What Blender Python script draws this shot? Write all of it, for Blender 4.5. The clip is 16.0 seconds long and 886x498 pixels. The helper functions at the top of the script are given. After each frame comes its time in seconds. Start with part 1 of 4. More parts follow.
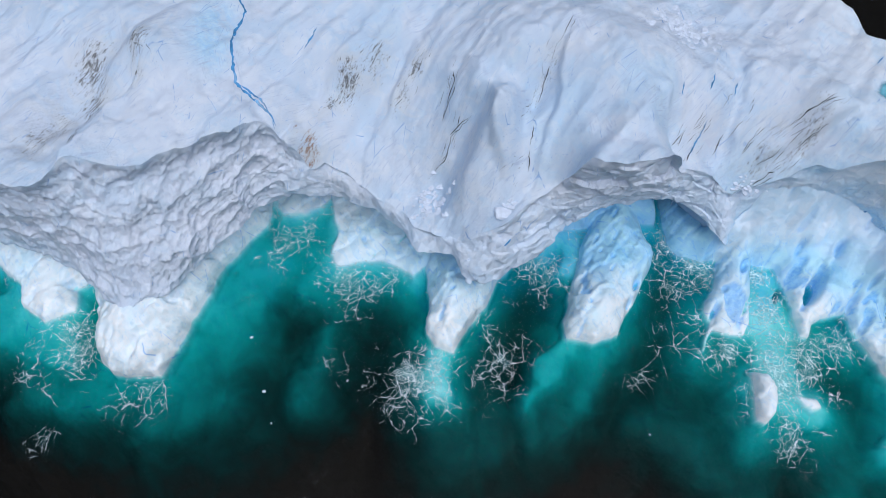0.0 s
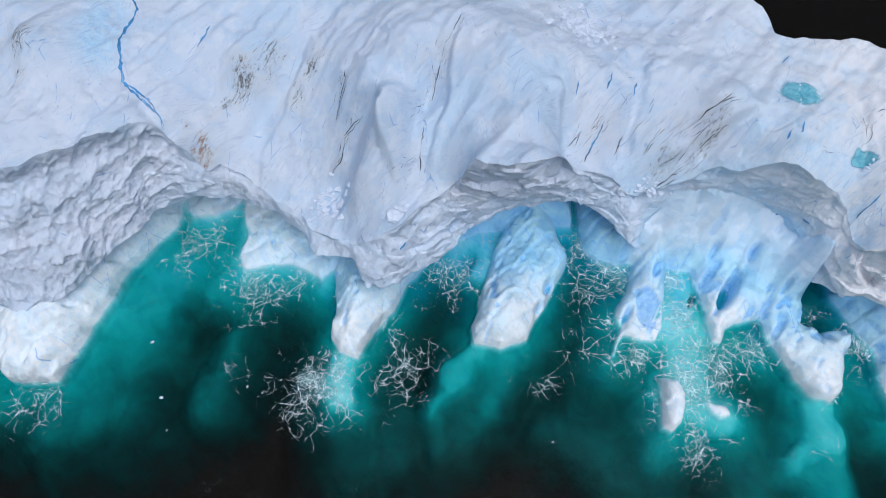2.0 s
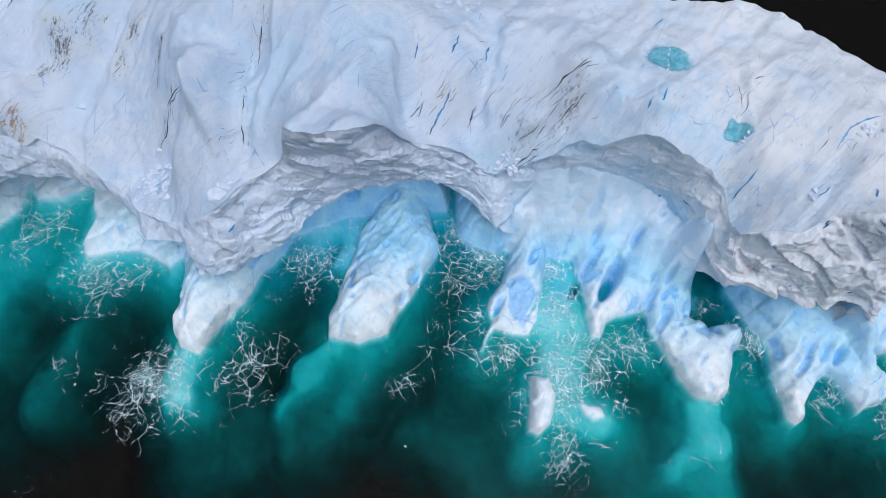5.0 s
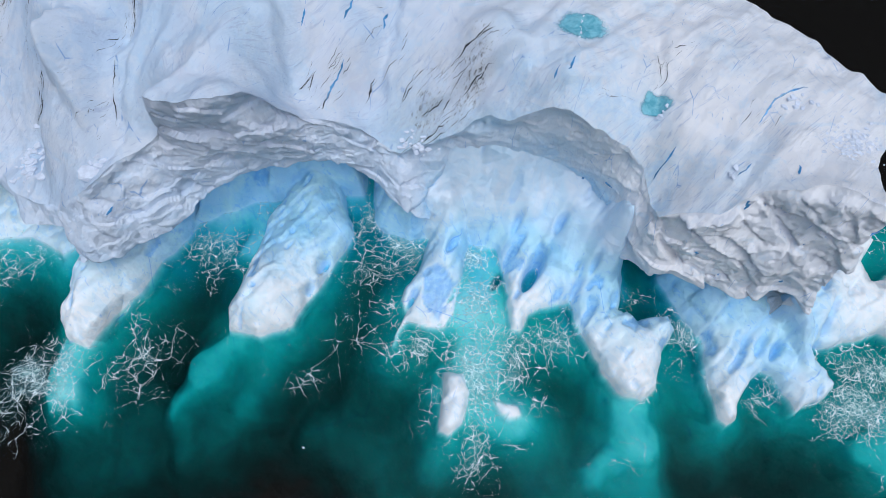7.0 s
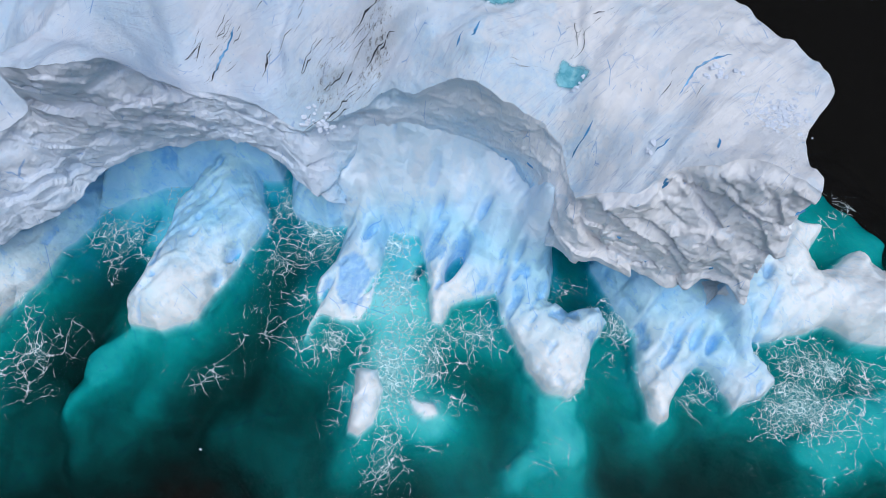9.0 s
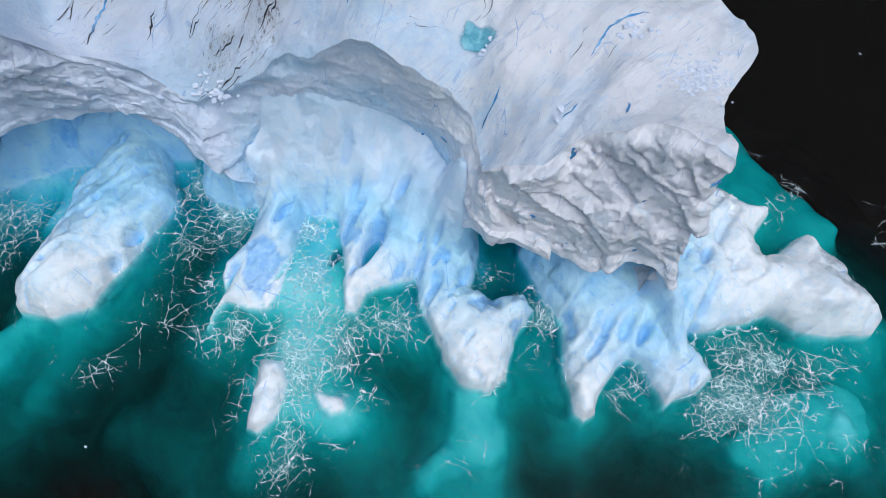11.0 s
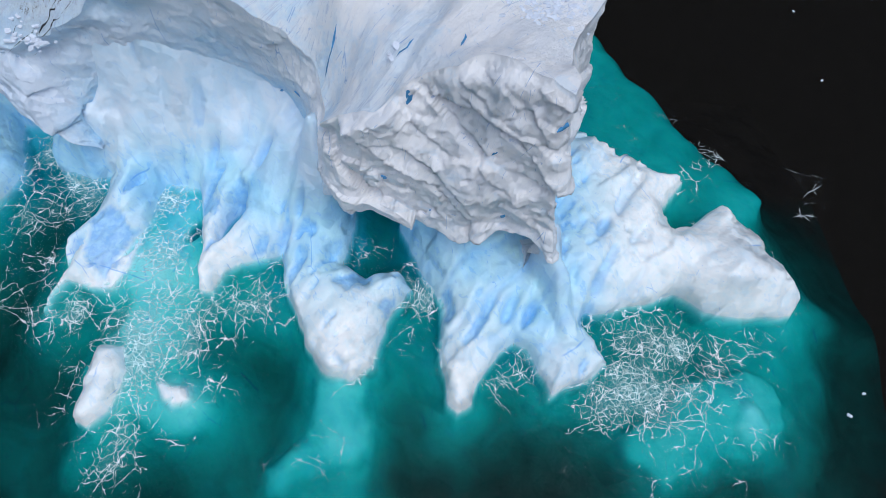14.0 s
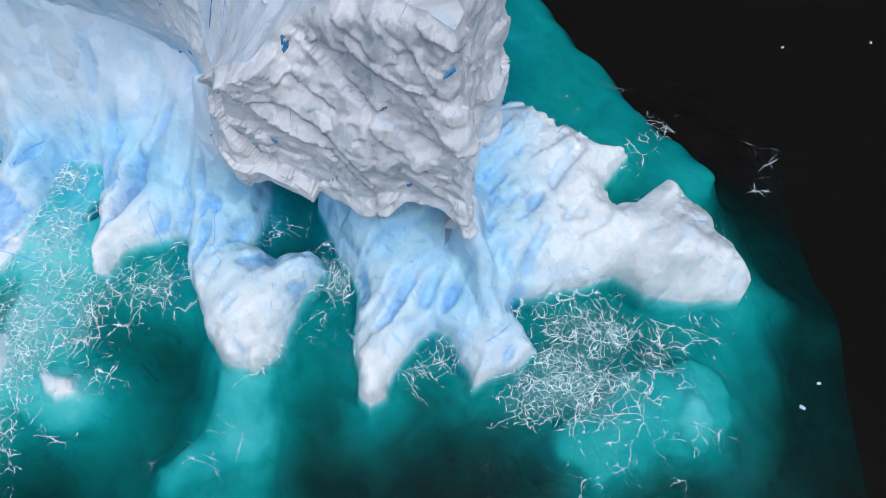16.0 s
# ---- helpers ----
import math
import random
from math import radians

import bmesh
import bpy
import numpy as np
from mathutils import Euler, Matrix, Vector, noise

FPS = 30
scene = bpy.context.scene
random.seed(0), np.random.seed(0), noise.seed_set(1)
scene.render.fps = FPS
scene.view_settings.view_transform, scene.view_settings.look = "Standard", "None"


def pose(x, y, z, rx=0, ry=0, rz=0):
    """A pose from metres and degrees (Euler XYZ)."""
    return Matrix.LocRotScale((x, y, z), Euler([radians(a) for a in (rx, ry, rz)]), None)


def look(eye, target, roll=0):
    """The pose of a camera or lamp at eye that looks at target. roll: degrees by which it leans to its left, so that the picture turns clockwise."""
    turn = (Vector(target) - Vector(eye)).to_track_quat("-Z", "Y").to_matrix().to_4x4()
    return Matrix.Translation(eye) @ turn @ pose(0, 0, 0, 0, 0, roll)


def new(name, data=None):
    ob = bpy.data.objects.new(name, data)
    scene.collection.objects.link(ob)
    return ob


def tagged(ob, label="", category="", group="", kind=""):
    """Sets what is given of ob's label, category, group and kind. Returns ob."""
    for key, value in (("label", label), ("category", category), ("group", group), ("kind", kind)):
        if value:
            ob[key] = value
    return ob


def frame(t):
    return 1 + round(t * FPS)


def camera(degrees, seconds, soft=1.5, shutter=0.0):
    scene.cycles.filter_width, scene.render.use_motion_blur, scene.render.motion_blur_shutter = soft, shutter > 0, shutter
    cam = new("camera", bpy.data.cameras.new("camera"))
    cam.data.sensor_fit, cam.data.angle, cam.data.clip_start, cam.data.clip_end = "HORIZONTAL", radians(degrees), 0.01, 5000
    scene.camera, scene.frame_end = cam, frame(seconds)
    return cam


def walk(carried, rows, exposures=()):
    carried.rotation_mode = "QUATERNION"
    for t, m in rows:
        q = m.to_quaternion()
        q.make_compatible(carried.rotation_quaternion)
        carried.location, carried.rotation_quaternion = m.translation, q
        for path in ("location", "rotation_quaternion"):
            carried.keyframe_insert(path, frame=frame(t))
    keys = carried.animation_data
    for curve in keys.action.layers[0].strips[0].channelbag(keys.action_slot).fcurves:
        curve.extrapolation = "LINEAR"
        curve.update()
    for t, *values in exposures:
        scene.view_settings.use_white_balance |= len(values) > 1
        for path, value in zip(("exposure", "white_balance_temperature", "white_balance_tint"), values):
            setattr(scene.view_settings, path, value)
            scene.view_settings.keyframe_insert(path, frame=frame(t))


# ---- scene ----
# A drone slides along the iceberg's south side and sinks towards it; its camera looks down and ahead, at a fixed tilt.
cam = camera(66.3, 16.0, soft=0.8)
TILT = 25.90  # degrees away from straight down
ROWS = [  # seconds, x, y, height, yaw
    (0, -0.00, 0.00, 100.00, 0.00),
    (0.5, 3.57, 0.32, 99.77, 0.01),
    (1, 7.17, 0.61, 99.54, 0.01),
    (1.5, 10.77, 0.95, 99.10, 0.00),
    (2, 14.37, 1.36, 98.27, 0.03),
    (2.5, 17.98, 1.77, 96.95, 0.04),
    (3, 21.62, 2.14, 95.45, 0.07),
    (3.5, 25.05, 2.51, 94.01, 0.10),
    (4, 28.34, 2.84, 92.51, 0.10),
    (6.5, 43.74, 4.55, 84.02, 0.22),
    (7, 46.45, 4.87, 82.49, 0.23),
    (7.5, 48.96, 5.18, 81.01, 0.27),
    (8, 51.54, 5.50, 79.45, 0.25),
    (8.5, 54.03, 5.79, 77.99, 0.18),
    (9, 56.49, 6.06, 76.51, 0.14),
    (11.5, 68.35, 7.07, 68.98, 0.25),
    (12, 70.60, 7.24, 67.56, 0.23),
    (12.5, 72.80, 7.42, 66.14, 0.20),
    (13, 74.99, 7.62, 64.69, 0.17),
    (13.5, 77.11, 7.83, 63.26, 0.16),
    (14, 79.17, 8.06, 61.80, 0.18),
    (14.5, 81.15, 8.30, 60.25, 0.17),
    (15, 83.03, 8.48, 58.72, 0.14),
    (15.5, 84.80, 8.63, 57.22, 0.08),
    (16, 86.47, 8.81, 55.69, 0.04),
]
walk(cam, [(t, pose(x, y, z, TILT, 0, yaw)) for t, x, y, z, yaw in ROWS])

# ---- world, sun, exposure ----
world = bpy.data.worlds.new("overcast_sky")
scene.world = world
world.use_nodes = True
_wn = world.node_tree.nodes
_sky = _wn.new("ShaderNodeTexSky")
_sky.sky_type, _sky.sun_disc = "NISHITA", False
_sky.sun_elevation, _sky.sun_rotation = radians(68.5), radians(158)
_sky.dust_density, _sky.ozone_density = 2.0, 2.0
world.node_tree.links.new(_sky.outputs["Color"], _wn["Background"].inputs["Color"])
_wn["Background"].inputs["Strength"].default_value = 0.125
sun = new("sun", bpy.data.lights.new("sun", "SUN"))
sun.data.energy, sun.data.angle, sun.data.color = 2.1, radians(50), (0.89, 0.965, 1.0)
sun.matrix_world = look((12, -30, 82), (0, 0, 0))
scene.view_settings.exposure = -0.33


# ---- noise on arrays ----
def hash3(ix, iy, iz, seed=0):
    """Pseudo-random values in 0..1 for whole-number cells."""
    n = (ix.astype(np.int64) * 374761393 + iy.astype(np.int64) * 668265263 + iz.astype(np.int64) * 2147483647 + seed * 974711) & 0xFFFFFFFF
    n = ((n ^ (n >> 13)) * 1274126177) & 0xFFFFFFFF
    n = ((n ^ (n >> 16)) * 2246822519) & 0xFFFFFFFF
    return ((n ^ (n >> 15)) & 0xFFFFFF) / float(0xFFFFFF)


def vnoise(p, size, seed=0):
    """Smooth value noise in -1..1 of points p (n, 3), with features of that size."""
    q = p / size
    i = np.floor(q)
    f = q - i
    f = f * f * f * (f * (f * 6 - 15) + 10)
    out = 0
    for dx in (0, 1):
        for dy in (0, 1):
            for dz in (0, 1):
                w = (f[:, 0] if dx else 1 - f[:, 0]) * (f[:, 1] if dy else 1 - f[:, 1]) * (f[:, 2] if dz else 1 - f[:, 2])
                out = out + w * hash3(i[:, 0] + dx, i[:, 1] + dy, i[:, 2] + dz, seed)
    return out * 2 - 1


def fbm(p, size, seed=0, octaves=4):
    out, a = 0, 1.0
    for k in range(octaves):
        out = out + a * vnoise(p, size / 2 ** k, seed + k)
        a *= 0.5
    return out / 1.6


def facets(u, v, size, seed=0):
    """Broken-ice facets: flat triangles that meet at sharp edges, in -1..1."""
    a, b = (u + 0.36 * (u + v)) / size + 0.37 * seed, (v + 0.36 * (u + v)) / size - 0.21 * seed
    i, j = np.floor(a), np.floor(b)
    fa, fb = a - i, b - j
    z = np.zeros_like(i)
    h00, h11 = hash3(i, j, z, seed), hash3(i + 1, j + 1, z, seed)
    up = fa > fb
    hm = hash3(i + up, j + ~up, z, seed)
    hi, lo = np.maximum(fa, fb), np.minimum(fa, fb)
    return ((1 - hi) * h00 + (hi - lo) * hm + lo * h11) * 2 - 1


def broken(u, v, size, seed=0):
    """Facets whose lattice is itself bent by facets, so that no two are alike."""
    uu = u + 0.5 * size * facets(u, v, size * 1.9, seed + 1) + 0.08 * size * facets(v, u, size * 0.7, seed + 2)
    vv = v + 0.5 * size * facets(v, u, size * 1.7, seed + 3) + 0.08 * size * facets(u, v, size * 0.8, seed + 4)
    return facets(uu, vv, size, seed)


def worley(u, v, size, seed=0):
    """Nearest scattered centre: distance to it in cells, the way from it, and three random values of its own."""
    a, b = u / size, v / size
    i, j = np.floor(a), np.floor(b)
    best, du, dv = np.full(a.shape, 9.0), np.zeros(a.shape), np.zeros(a.shape)
    ci, cj = i.copy(), j.copy()
    z = np.zeros_like(i)
    for di in (-1, 0, 1):
        for dj in (-1, 0, 1):
            x = a - (i + di + hash3(i + di, j + dj, z, seed))
            y = b - (j + dj + hash3(i + di, j + dj, z + 1, seed))
            d = x * x + y * y
            near = d < best
            best = np.where(near, d, best)
            du, dv = np.where(near, x, du), np.where(near, y, dv)
            ci, cj = np.where(near, i + di, ci), np.where(near, j + dj, cj)
    return best, du, dv, hash3(ci, cj, z + 2, seed), hash3(ci, cj, z + 3, seed), hash3(ci, cj, z + 4, seed)


def slabs(u, v, size, seed=0):
    """Broken plates, each flat with a tilt of its own and a step to the next, about -0.7..0.7."""
    p = flat(u, v)
    _, du, dv, a, b, c = worley(u + 0.22 * size * fbm(p, size * 0.8, seed + 7, 3), v + 0.22 * size * fbm(p + 19, size * 0.8, seed + 8, 3), size, seed)
    return (a - 0.5) * 0.7 + (b - 0.5) * du * 1.3 + (c - 0.5) * dv * 1.3


def shells(u, v, size, seed=0):
    """Shell-like hollows that meet at sharp ridges, 0..1."""
    p = flat(u, v)
    d, du, dv, a, b, c = worley(u + 0.3 * size * fbm(p, size, seed + 5, 2), v + 0.3 * size * fbm(p + 23, size, seed + 6, 2), size, seed)
    return np.minimum(d * (0.7 + a), 1.0) + 0.35 * (b - 0.5) * du + 0.35 * (c - 0.5) * dv


def flat(x, y):
    return np.stack((x, y, np.zeros_like(x)), 1)


def smooth(a, b, v):
    u = np.clip((v - a) / (b - a), 0, 1)
    return u * u * (3 - 2 * u)


# ---- materials ----
def material(name, rough=0.5, spec=0.4):
    m = bpy.data.materials.new(name)
    m.use_nodes = True
    b = m.node_tree.nodes["Principled BSDF"]
    b.inputs["Roughness"].default_value = rough
    b.inputs["Specular IOR Level"].default_value = spec
    return m, m.node_tree, b


def node(tree, kind, **values):
    n = tree.nodes.new(kind)
    for k, v in values.items():
        if k in n.inputs:
            n.inputs[k].default_value = v
        else:
            setattr(n, k, v)
    return n


def mathn(tree, op, a, b=None, clamp=False):
    n = tree.nodes.new("ShaderNodeMath")
    n.operation, n.use_clamp = op, clamp
    for s, v in zip(n.inputs, (a, b)):
        if v is None:
            continue
        if isinstance(v, (int, float)):
            s.default_value = v
        else:
            tree.links.new(v, s)
    return n.outputs[0]


def mixc(tree, fac, a, b, mode="MIX"):
    n = tree.nodes.new("ShaderNodeMix")
    n.data_type, n.blend_type = "RGBA", mode
    for s, v in ((n.inputs[0], fac), (n.inputs[6], a), (n.inputs[7], b)):
        if isinstance(v, (int, float)):
            s.default_value = v
        elif isinstance(v, tuple):
            s.default_value = (*v, 1)
        else:
            tree.links.new(v, s)
    return n.outputs[2]


def ramp(tree, v, a, b):
    n = tree.nodes.new("ShaderNodeMapRange")
    n.interpolation_type = "SMOOTHSTEP"
    n.inputs[1].default_value, n.inputs[2].default_value = a, b
    tree.links.new(v, n.inputs[0])
    return n.outputs[0]


def noisetex(tree, vec, scale, detail=4.0, rough=0.55, distortion=0.0):
    n = node(tree, "ShaderNodeTexNoise", Scale=scale, Detail=detail, Roughness=rough, Distortion=distortion)
    tree.links.new(vec, n.inputs["Vector"])
    return n.outputs["Fac"]


def place(tree, scale=(1, 1, 1), turn=0.0):
    """World position, turned about z and then scaled."""
    g = tree.nodes.new("ShaderNodeNewGeometry")
    r = node(tree, "ShaderNodeVectorRotate", rotation_type="Z_AXIS", Angle=radians(turn))
    tree.links.new(g.outputs["Position"], r.inputs["Vector"])
    v = node(tree, "ShaderNodeVectorMath", operation="MULTIPLY")
    tree.links.new(r.outputs[0], v.inputs[0])
    v.inputs[1].default_value = scale
    return v.outputs[0]


def fractures(tree, scale, stretch, turn, width, gaps):
    """Straight hairline fractures that start and stop, 0..1."""
    v = node(tree, "ShaderNodeTexVoronoi", feature="DISTANCE_TO_EDGE", Scale=scale)
    tree.links.new(place(tree, stretch, turn), v.inputs["Vector"])
    line = ramp(tree, v.outputs["Distance"], width, width * 0.25)
    return mathn(tree, "MULTIPLY", line, ramp(tree, noisetex(tree, place(tree, (1, 1, 1), 40), scale * 2.2, 4, 0.6), gaps, gaps + 0.08))


def attr(tree, name):
    return node(tree, "ShaderNodeAttribute", attribute_name=name).outputs["Fac"]


def chipped(tree, layers):
    """The surface's normal, tilted cell by cell: flat chips with sharp edges. layers: scale, stretch, turn, tilt."""
    g = tree.nodes.new("ShaderNodeNewGeometry")
    last = g.outputs["Normal"]
    for scale, stretch, turn, tilt in layers:
        v = node(tree, "ShaderNodeTexVoronoi", Scale=scale, Randomness=1.0)
        tree.links.new(place(tree, stretch, turn), v.inputs["Vector"])
        off = node(tree, "ShaderNodeVectorMath", operation="SUBTRACT")
        tree.links.new(v.outputs["Color"], off.inputs[0])
        off.inputs[1].default_value = (0.5, 0.5, 0.5)
        add = node(tree, "ShaderNodeVectorMath", operation="MULTIPLY_ADD")
        tree.links.new(off.outputs[0], add.inputs[0])
        add.inputs[1].default_value = (tilt, tilt, tilt)
        tree.links.new(last, add.inputs[2])
        last = add.outputs[0]
    n = node(tree, "ShaderNodeVectorMath", operation="NORMALIZE")
    tree.links.new(last, n.inputs[0])
    return n.outputs[0]


def bumped(tree, bsdf, pairs, last=None):
    for height, strength, distance in pairs:
        b = node(tree, "ShaderNodeBump", Strength=strength, Distance=distance)
        tree.links.new(height, b.inputs["Height"])
        if last:
            tree.links.new(last, b.inputs["Normal"])
        last = b.outputs[0]
    tree.links.new(last, bsdf.inputs["Normal"])


def glacier_material(name, rough, combed, chips):
    """Old snow and bare glacier ice: near white, combed by meltwater, greyed on cliff faces and on slopes painted as
    shaded, blue where it is dense, dusty in places.
    """
    m, t, b = material(name, rough, 0.25)
    p = place(t)
    fine = noisetex(t, p, 1.7, 7, 0.68)
    broad = noisetex(t, p, 0.08, 4, 0.55)
    mid = noisetex(t, p, 0.33, 6, 0.62, 0.7)
    grain = noisetex(t, p, 5.5, 5, 0.72)
    c = mixc(t, ramp(t, broad, 0.35, 0.66), (0.715, 0.76, 0.86), (0.60, 0.715, 0.86))
    # whiter and warmer towards the east
    c = mixc(t, mathn(t, "MULTIPLY", attr(t, "east_white"), 0.75), c, (0.96, 0.92, 0.905))
    c = mixc(t, mathn(t, "MULTIPLY", ramp(t, mid, 0.46, 0.60), 0.5), c, (0.80, 0.825, 0.89))
    c = mixc(t, mathn(t, "MULTIPLY", ramp(t, noisetex(t, p, 0.5, 6, 0.6, 0.6), 0.57, 0.68), 0.3), c, (0.52, 0.73, 0.92))
    # grey plates, each with its own tone: cliff faces, and slopes painted as shaded
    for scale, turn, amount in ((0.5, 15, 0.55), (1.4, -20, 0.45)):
        grey_plate = node(t, "ShaderNodeTexVoronoi", Scale=scale, Randomness=1.0)
        t.links.new(place(t, (1, 0.9, 0.7), turn), grey_plate.inputs["Vector"])
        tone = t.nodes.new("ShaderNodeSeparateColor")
        t.links.new(grey_plate.outputs["Color"], tone.inputs[0])
        c = mixc(t, mathn(t, "MULTIPLY", mathn(t, "MULTIPLY", ramp(t, tone.outputs[0], 0.3, 0.95), attr(t, "grey_plate")), amount), c, (0.64, 0.655, 0.77))
    c = mixc(t, mathn(t, "MULTIPLY", attr(t, "grey_plate"), 0.32), c, (0.76, 0.755, 0.83))
    # dense blue ice
    blue = mixc(t, ramp(t, fine, 0.35, 0.7), (0.38, 0.66, 0.92), (0.58, 0.80, 0.95))
    c = mixc(t, mathn(t, "MULTIPLY", attr(t, "blue"), mathn(t, "ADD", ramp(t, mid, 0.3, 0.6), 0.35), True), c, blue)
    # hairlines that the melt has combed out
    for turn, fade, scale, seen in ((44, 0.09, 3.4, 0.5), (60, 0.12, 2.2, 0.47), (-14, 0.16, 2.8, 0.55), (52, 0.06, 7.0, 0.46)):
        line = noisetex(t, place(t, (scale, fade * scale * 0.6, 0.5), turn), 1.0, 5, 0.7, 0.15)
        where = ramp(t, noisetex(t, place(t, (1, 1, 1), turn), 0.11, 4, 0.6), seen, seen + 0.12)
        c = mixc(t, mathn(t, "MULTIPLY", mathn(t, "MULTIPLY", ramp(t, line, 0.555, 0.65), where), combed), c, (0.47, 0.54, 0.70))
    # blue fractures in swarms
    for scale, turn, width, amount, gaps in ((0.13, 24, 0.007, 0.75, 0.54), (0.34, 34, 0.012, 0.6, 0.57), (0.26, -28, 0.009, 0.5, 0.57), (0.9, 30, 0.022, 0.5, 0.60)):
        c = mixc(t, mathn(t, "MULTIPLY", fractures(t, scale, (1.7, 0.45, 0.4), turn, width, gaps), amount), c, (0.22, 0.40, 0.70))
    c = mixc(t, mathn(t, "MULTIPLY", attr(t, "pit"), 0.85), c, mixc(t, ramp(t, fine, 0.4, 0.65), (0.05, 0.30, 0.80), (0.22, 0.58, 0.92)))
    # soot and dust
    dirt = attr(t, "dirt")
    speck = noisetex(t, place(t, (1.9, 0.4, 0.8), 34), 1.5, 12, 0.85, 0.1)
    level = mathn(t, "SUBTRACT", 0.68, mathn(t, "MULTIPLY", dirt, 0.21))
    grime = ramp(t, mathn(t, "SUBTRACT", speck, level), 0.0, 0.06)
    c = mixc(t, mathn(t, "MULTIPLY", mathn(t, "MULTIPLY", dirt, ramp(t, mid, 0.3, 0.65)), 0.5), c, (0.55, 0.56, 0.56))
    tone = mixc(t, ramp(t, attr(t, "rust"), 0.3, 0.7), (0.13, 0.125, 0.125), (0.34, 0.20, 0.14))
    c = mixc(t, mathn(t, "MULTIPLY", mathn(t, "MULTIPLY", grime, ramp(t, dirt, 0.12, 0.5)), 0.9), c, tone)
    t.links.new(c, b.inputs["Base Color"])
    comb = noisetex(t, place(t, (2.4, 0.16, 0.5), 48), 1.0, 6, 0.68, 0.3)
    layers = ((0.30, (1.5, 0.5, 1), 40, 0.10 + 0.12 * chips), (1.1, (1.3, 0.7, 0.8), 20, 0.14 + 0.20 * chips), (2.8, (1, 0.9, 0.8), -18, 0.12 + 0.12 * chips))
    bumped(t, b, ((comb, 1.1 * combed, 0.25), (fine, 0.75 - 0.35 * chips, 0.20), (grain, 0.8 - 0.3 * chips, 0.10)), chipped(t, layers))
    return m


def foot_material():
    """Wave-washed glacier ice: white crests, blue flanks; the light lost in the water above is painted into its colour
    by depth.
    """
    m, t, b = material("washed_ice", 0.35, 0.35)
    g = t.nodes.new("ShaderNodeNewGeometry")
    s = t.nodes.new("ShaderNodeSeparateXYZ")
    t.links.new(g.outputs["Position"], s.inputs[0])
    p = place(t)
    fine = noisetex(t, p, 1.3, 6, 0.6)
    broad = noisetex(t, p, 0.22, 5, 0.6, 0.8)
    white = mixc(t, ramp(t, fine, 0.4, 0.75), (0.955, 0.955, 0.95), (0.84, 0.92, 0.955))
    blue = mixc(t, ramp(t, broad, 0.35, 0.65), (0.26, 0.63, 0.91), (0.50, 0.81, 0.94))
    amount = mathn(t, "ADD", attr(t, "blue"), mathn(t, "MULTIPLY", mathn(t, "SUBTRACT", broad, 0.5), 0.8), True)
    deep = mathn(t, "ADD", mathn(t, "MULTIPLY", attr(t, "blue"), 0.75), 0.25, True)
    c = mixc(t, amount, white, blue)
    # darkening of the carved hollows, put into the colour as deeper blue
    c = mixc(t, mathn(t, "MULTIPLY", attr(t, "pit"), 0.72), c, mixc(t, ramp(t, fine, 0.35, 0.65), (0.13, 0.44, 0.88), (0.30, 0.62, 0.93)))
    slab = ramp(t, noisetex(t, place(t, (1.3, 0.6, 0.8), -30), 0.42, 3, 0.45, 0.9), 0.555, 0.575)
    c = mixc(t, mathn(t, "MULTIPLY", mathn(t, "MULTIPLY", slab, deep), 0.5), c, (0.40, 0.70, 0.95))
    slab = ramp(t, noisetex(t, place(t, (1.4, 0.5, 0.8), -36), 1.1, 3, 0.5, 0.5), 0.62, 0.65)
    c = mixc(t, mathn(t, "MULTIPLY", mathn(t, "MULTIPLY", slab, deep), 0.55), c, (0.24, 0.57, 0.94))
    for scale, turn, width, amount, gaps in ((0.10, -30, 0.007, 0.6, 0.54), (0.3, -40, 0.012, 0.5, 0.58), (0.22, 35, 0.009, 0.4, 0.58), (0.8, -35, 0.018, 0.45, 0.61)):
        c = mixc(t, mathn(t, "MULTIPLY", fractures(t, scale, (1.5, 0.6, 0.5), turn, width, gaps), amount), c, (0.10, 0.38, 0.85))
    pale = mixc(t, ramp(t, broad, 0.35, 0.65), (0.76, 0.82, 0.91), (0.60, 0.76, 0.92))
    c = mixc(t, mathn(t, "MULTIPLY", attr(t, "upper"), 0.75), c, pale)
    # light the water would absorb, painted into the ice colour by depth, channel by channel
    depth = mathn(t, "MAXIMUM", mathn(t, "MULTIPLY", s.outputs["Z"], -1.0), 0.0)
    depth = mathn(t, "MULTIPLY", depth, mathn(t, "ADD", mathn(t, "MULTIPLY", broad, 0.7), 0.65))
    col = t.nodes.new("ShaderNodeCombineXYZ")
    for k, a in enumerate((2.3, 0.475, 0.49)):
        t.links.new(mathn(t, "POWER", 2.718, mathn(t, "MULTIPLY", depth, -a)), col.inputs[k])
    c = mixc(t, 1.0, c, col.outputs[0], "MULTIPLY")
    # light the water would scatter back, added to the ice colour
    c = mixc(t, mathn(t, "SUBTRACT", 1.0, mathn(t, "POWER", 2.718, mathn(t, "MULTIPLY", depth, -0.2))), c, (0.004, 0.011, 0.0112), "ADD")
    # the deepest ice takes the dark sheet's colour, so that no edge shows
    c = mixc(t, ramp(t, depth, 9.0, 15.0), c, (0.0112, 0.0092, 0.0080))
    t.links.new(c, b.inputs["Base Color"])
    t.links.new(mathn(t, "MULTIPLY", mathn(t, "POWER", 2.718, mathn(t, "MULTIPLY", depth, -12.0)), 0.3), b.inputs["Specular IOR Level"])
    grain = noisetex(t, p, 4.0, 5, 0.7)
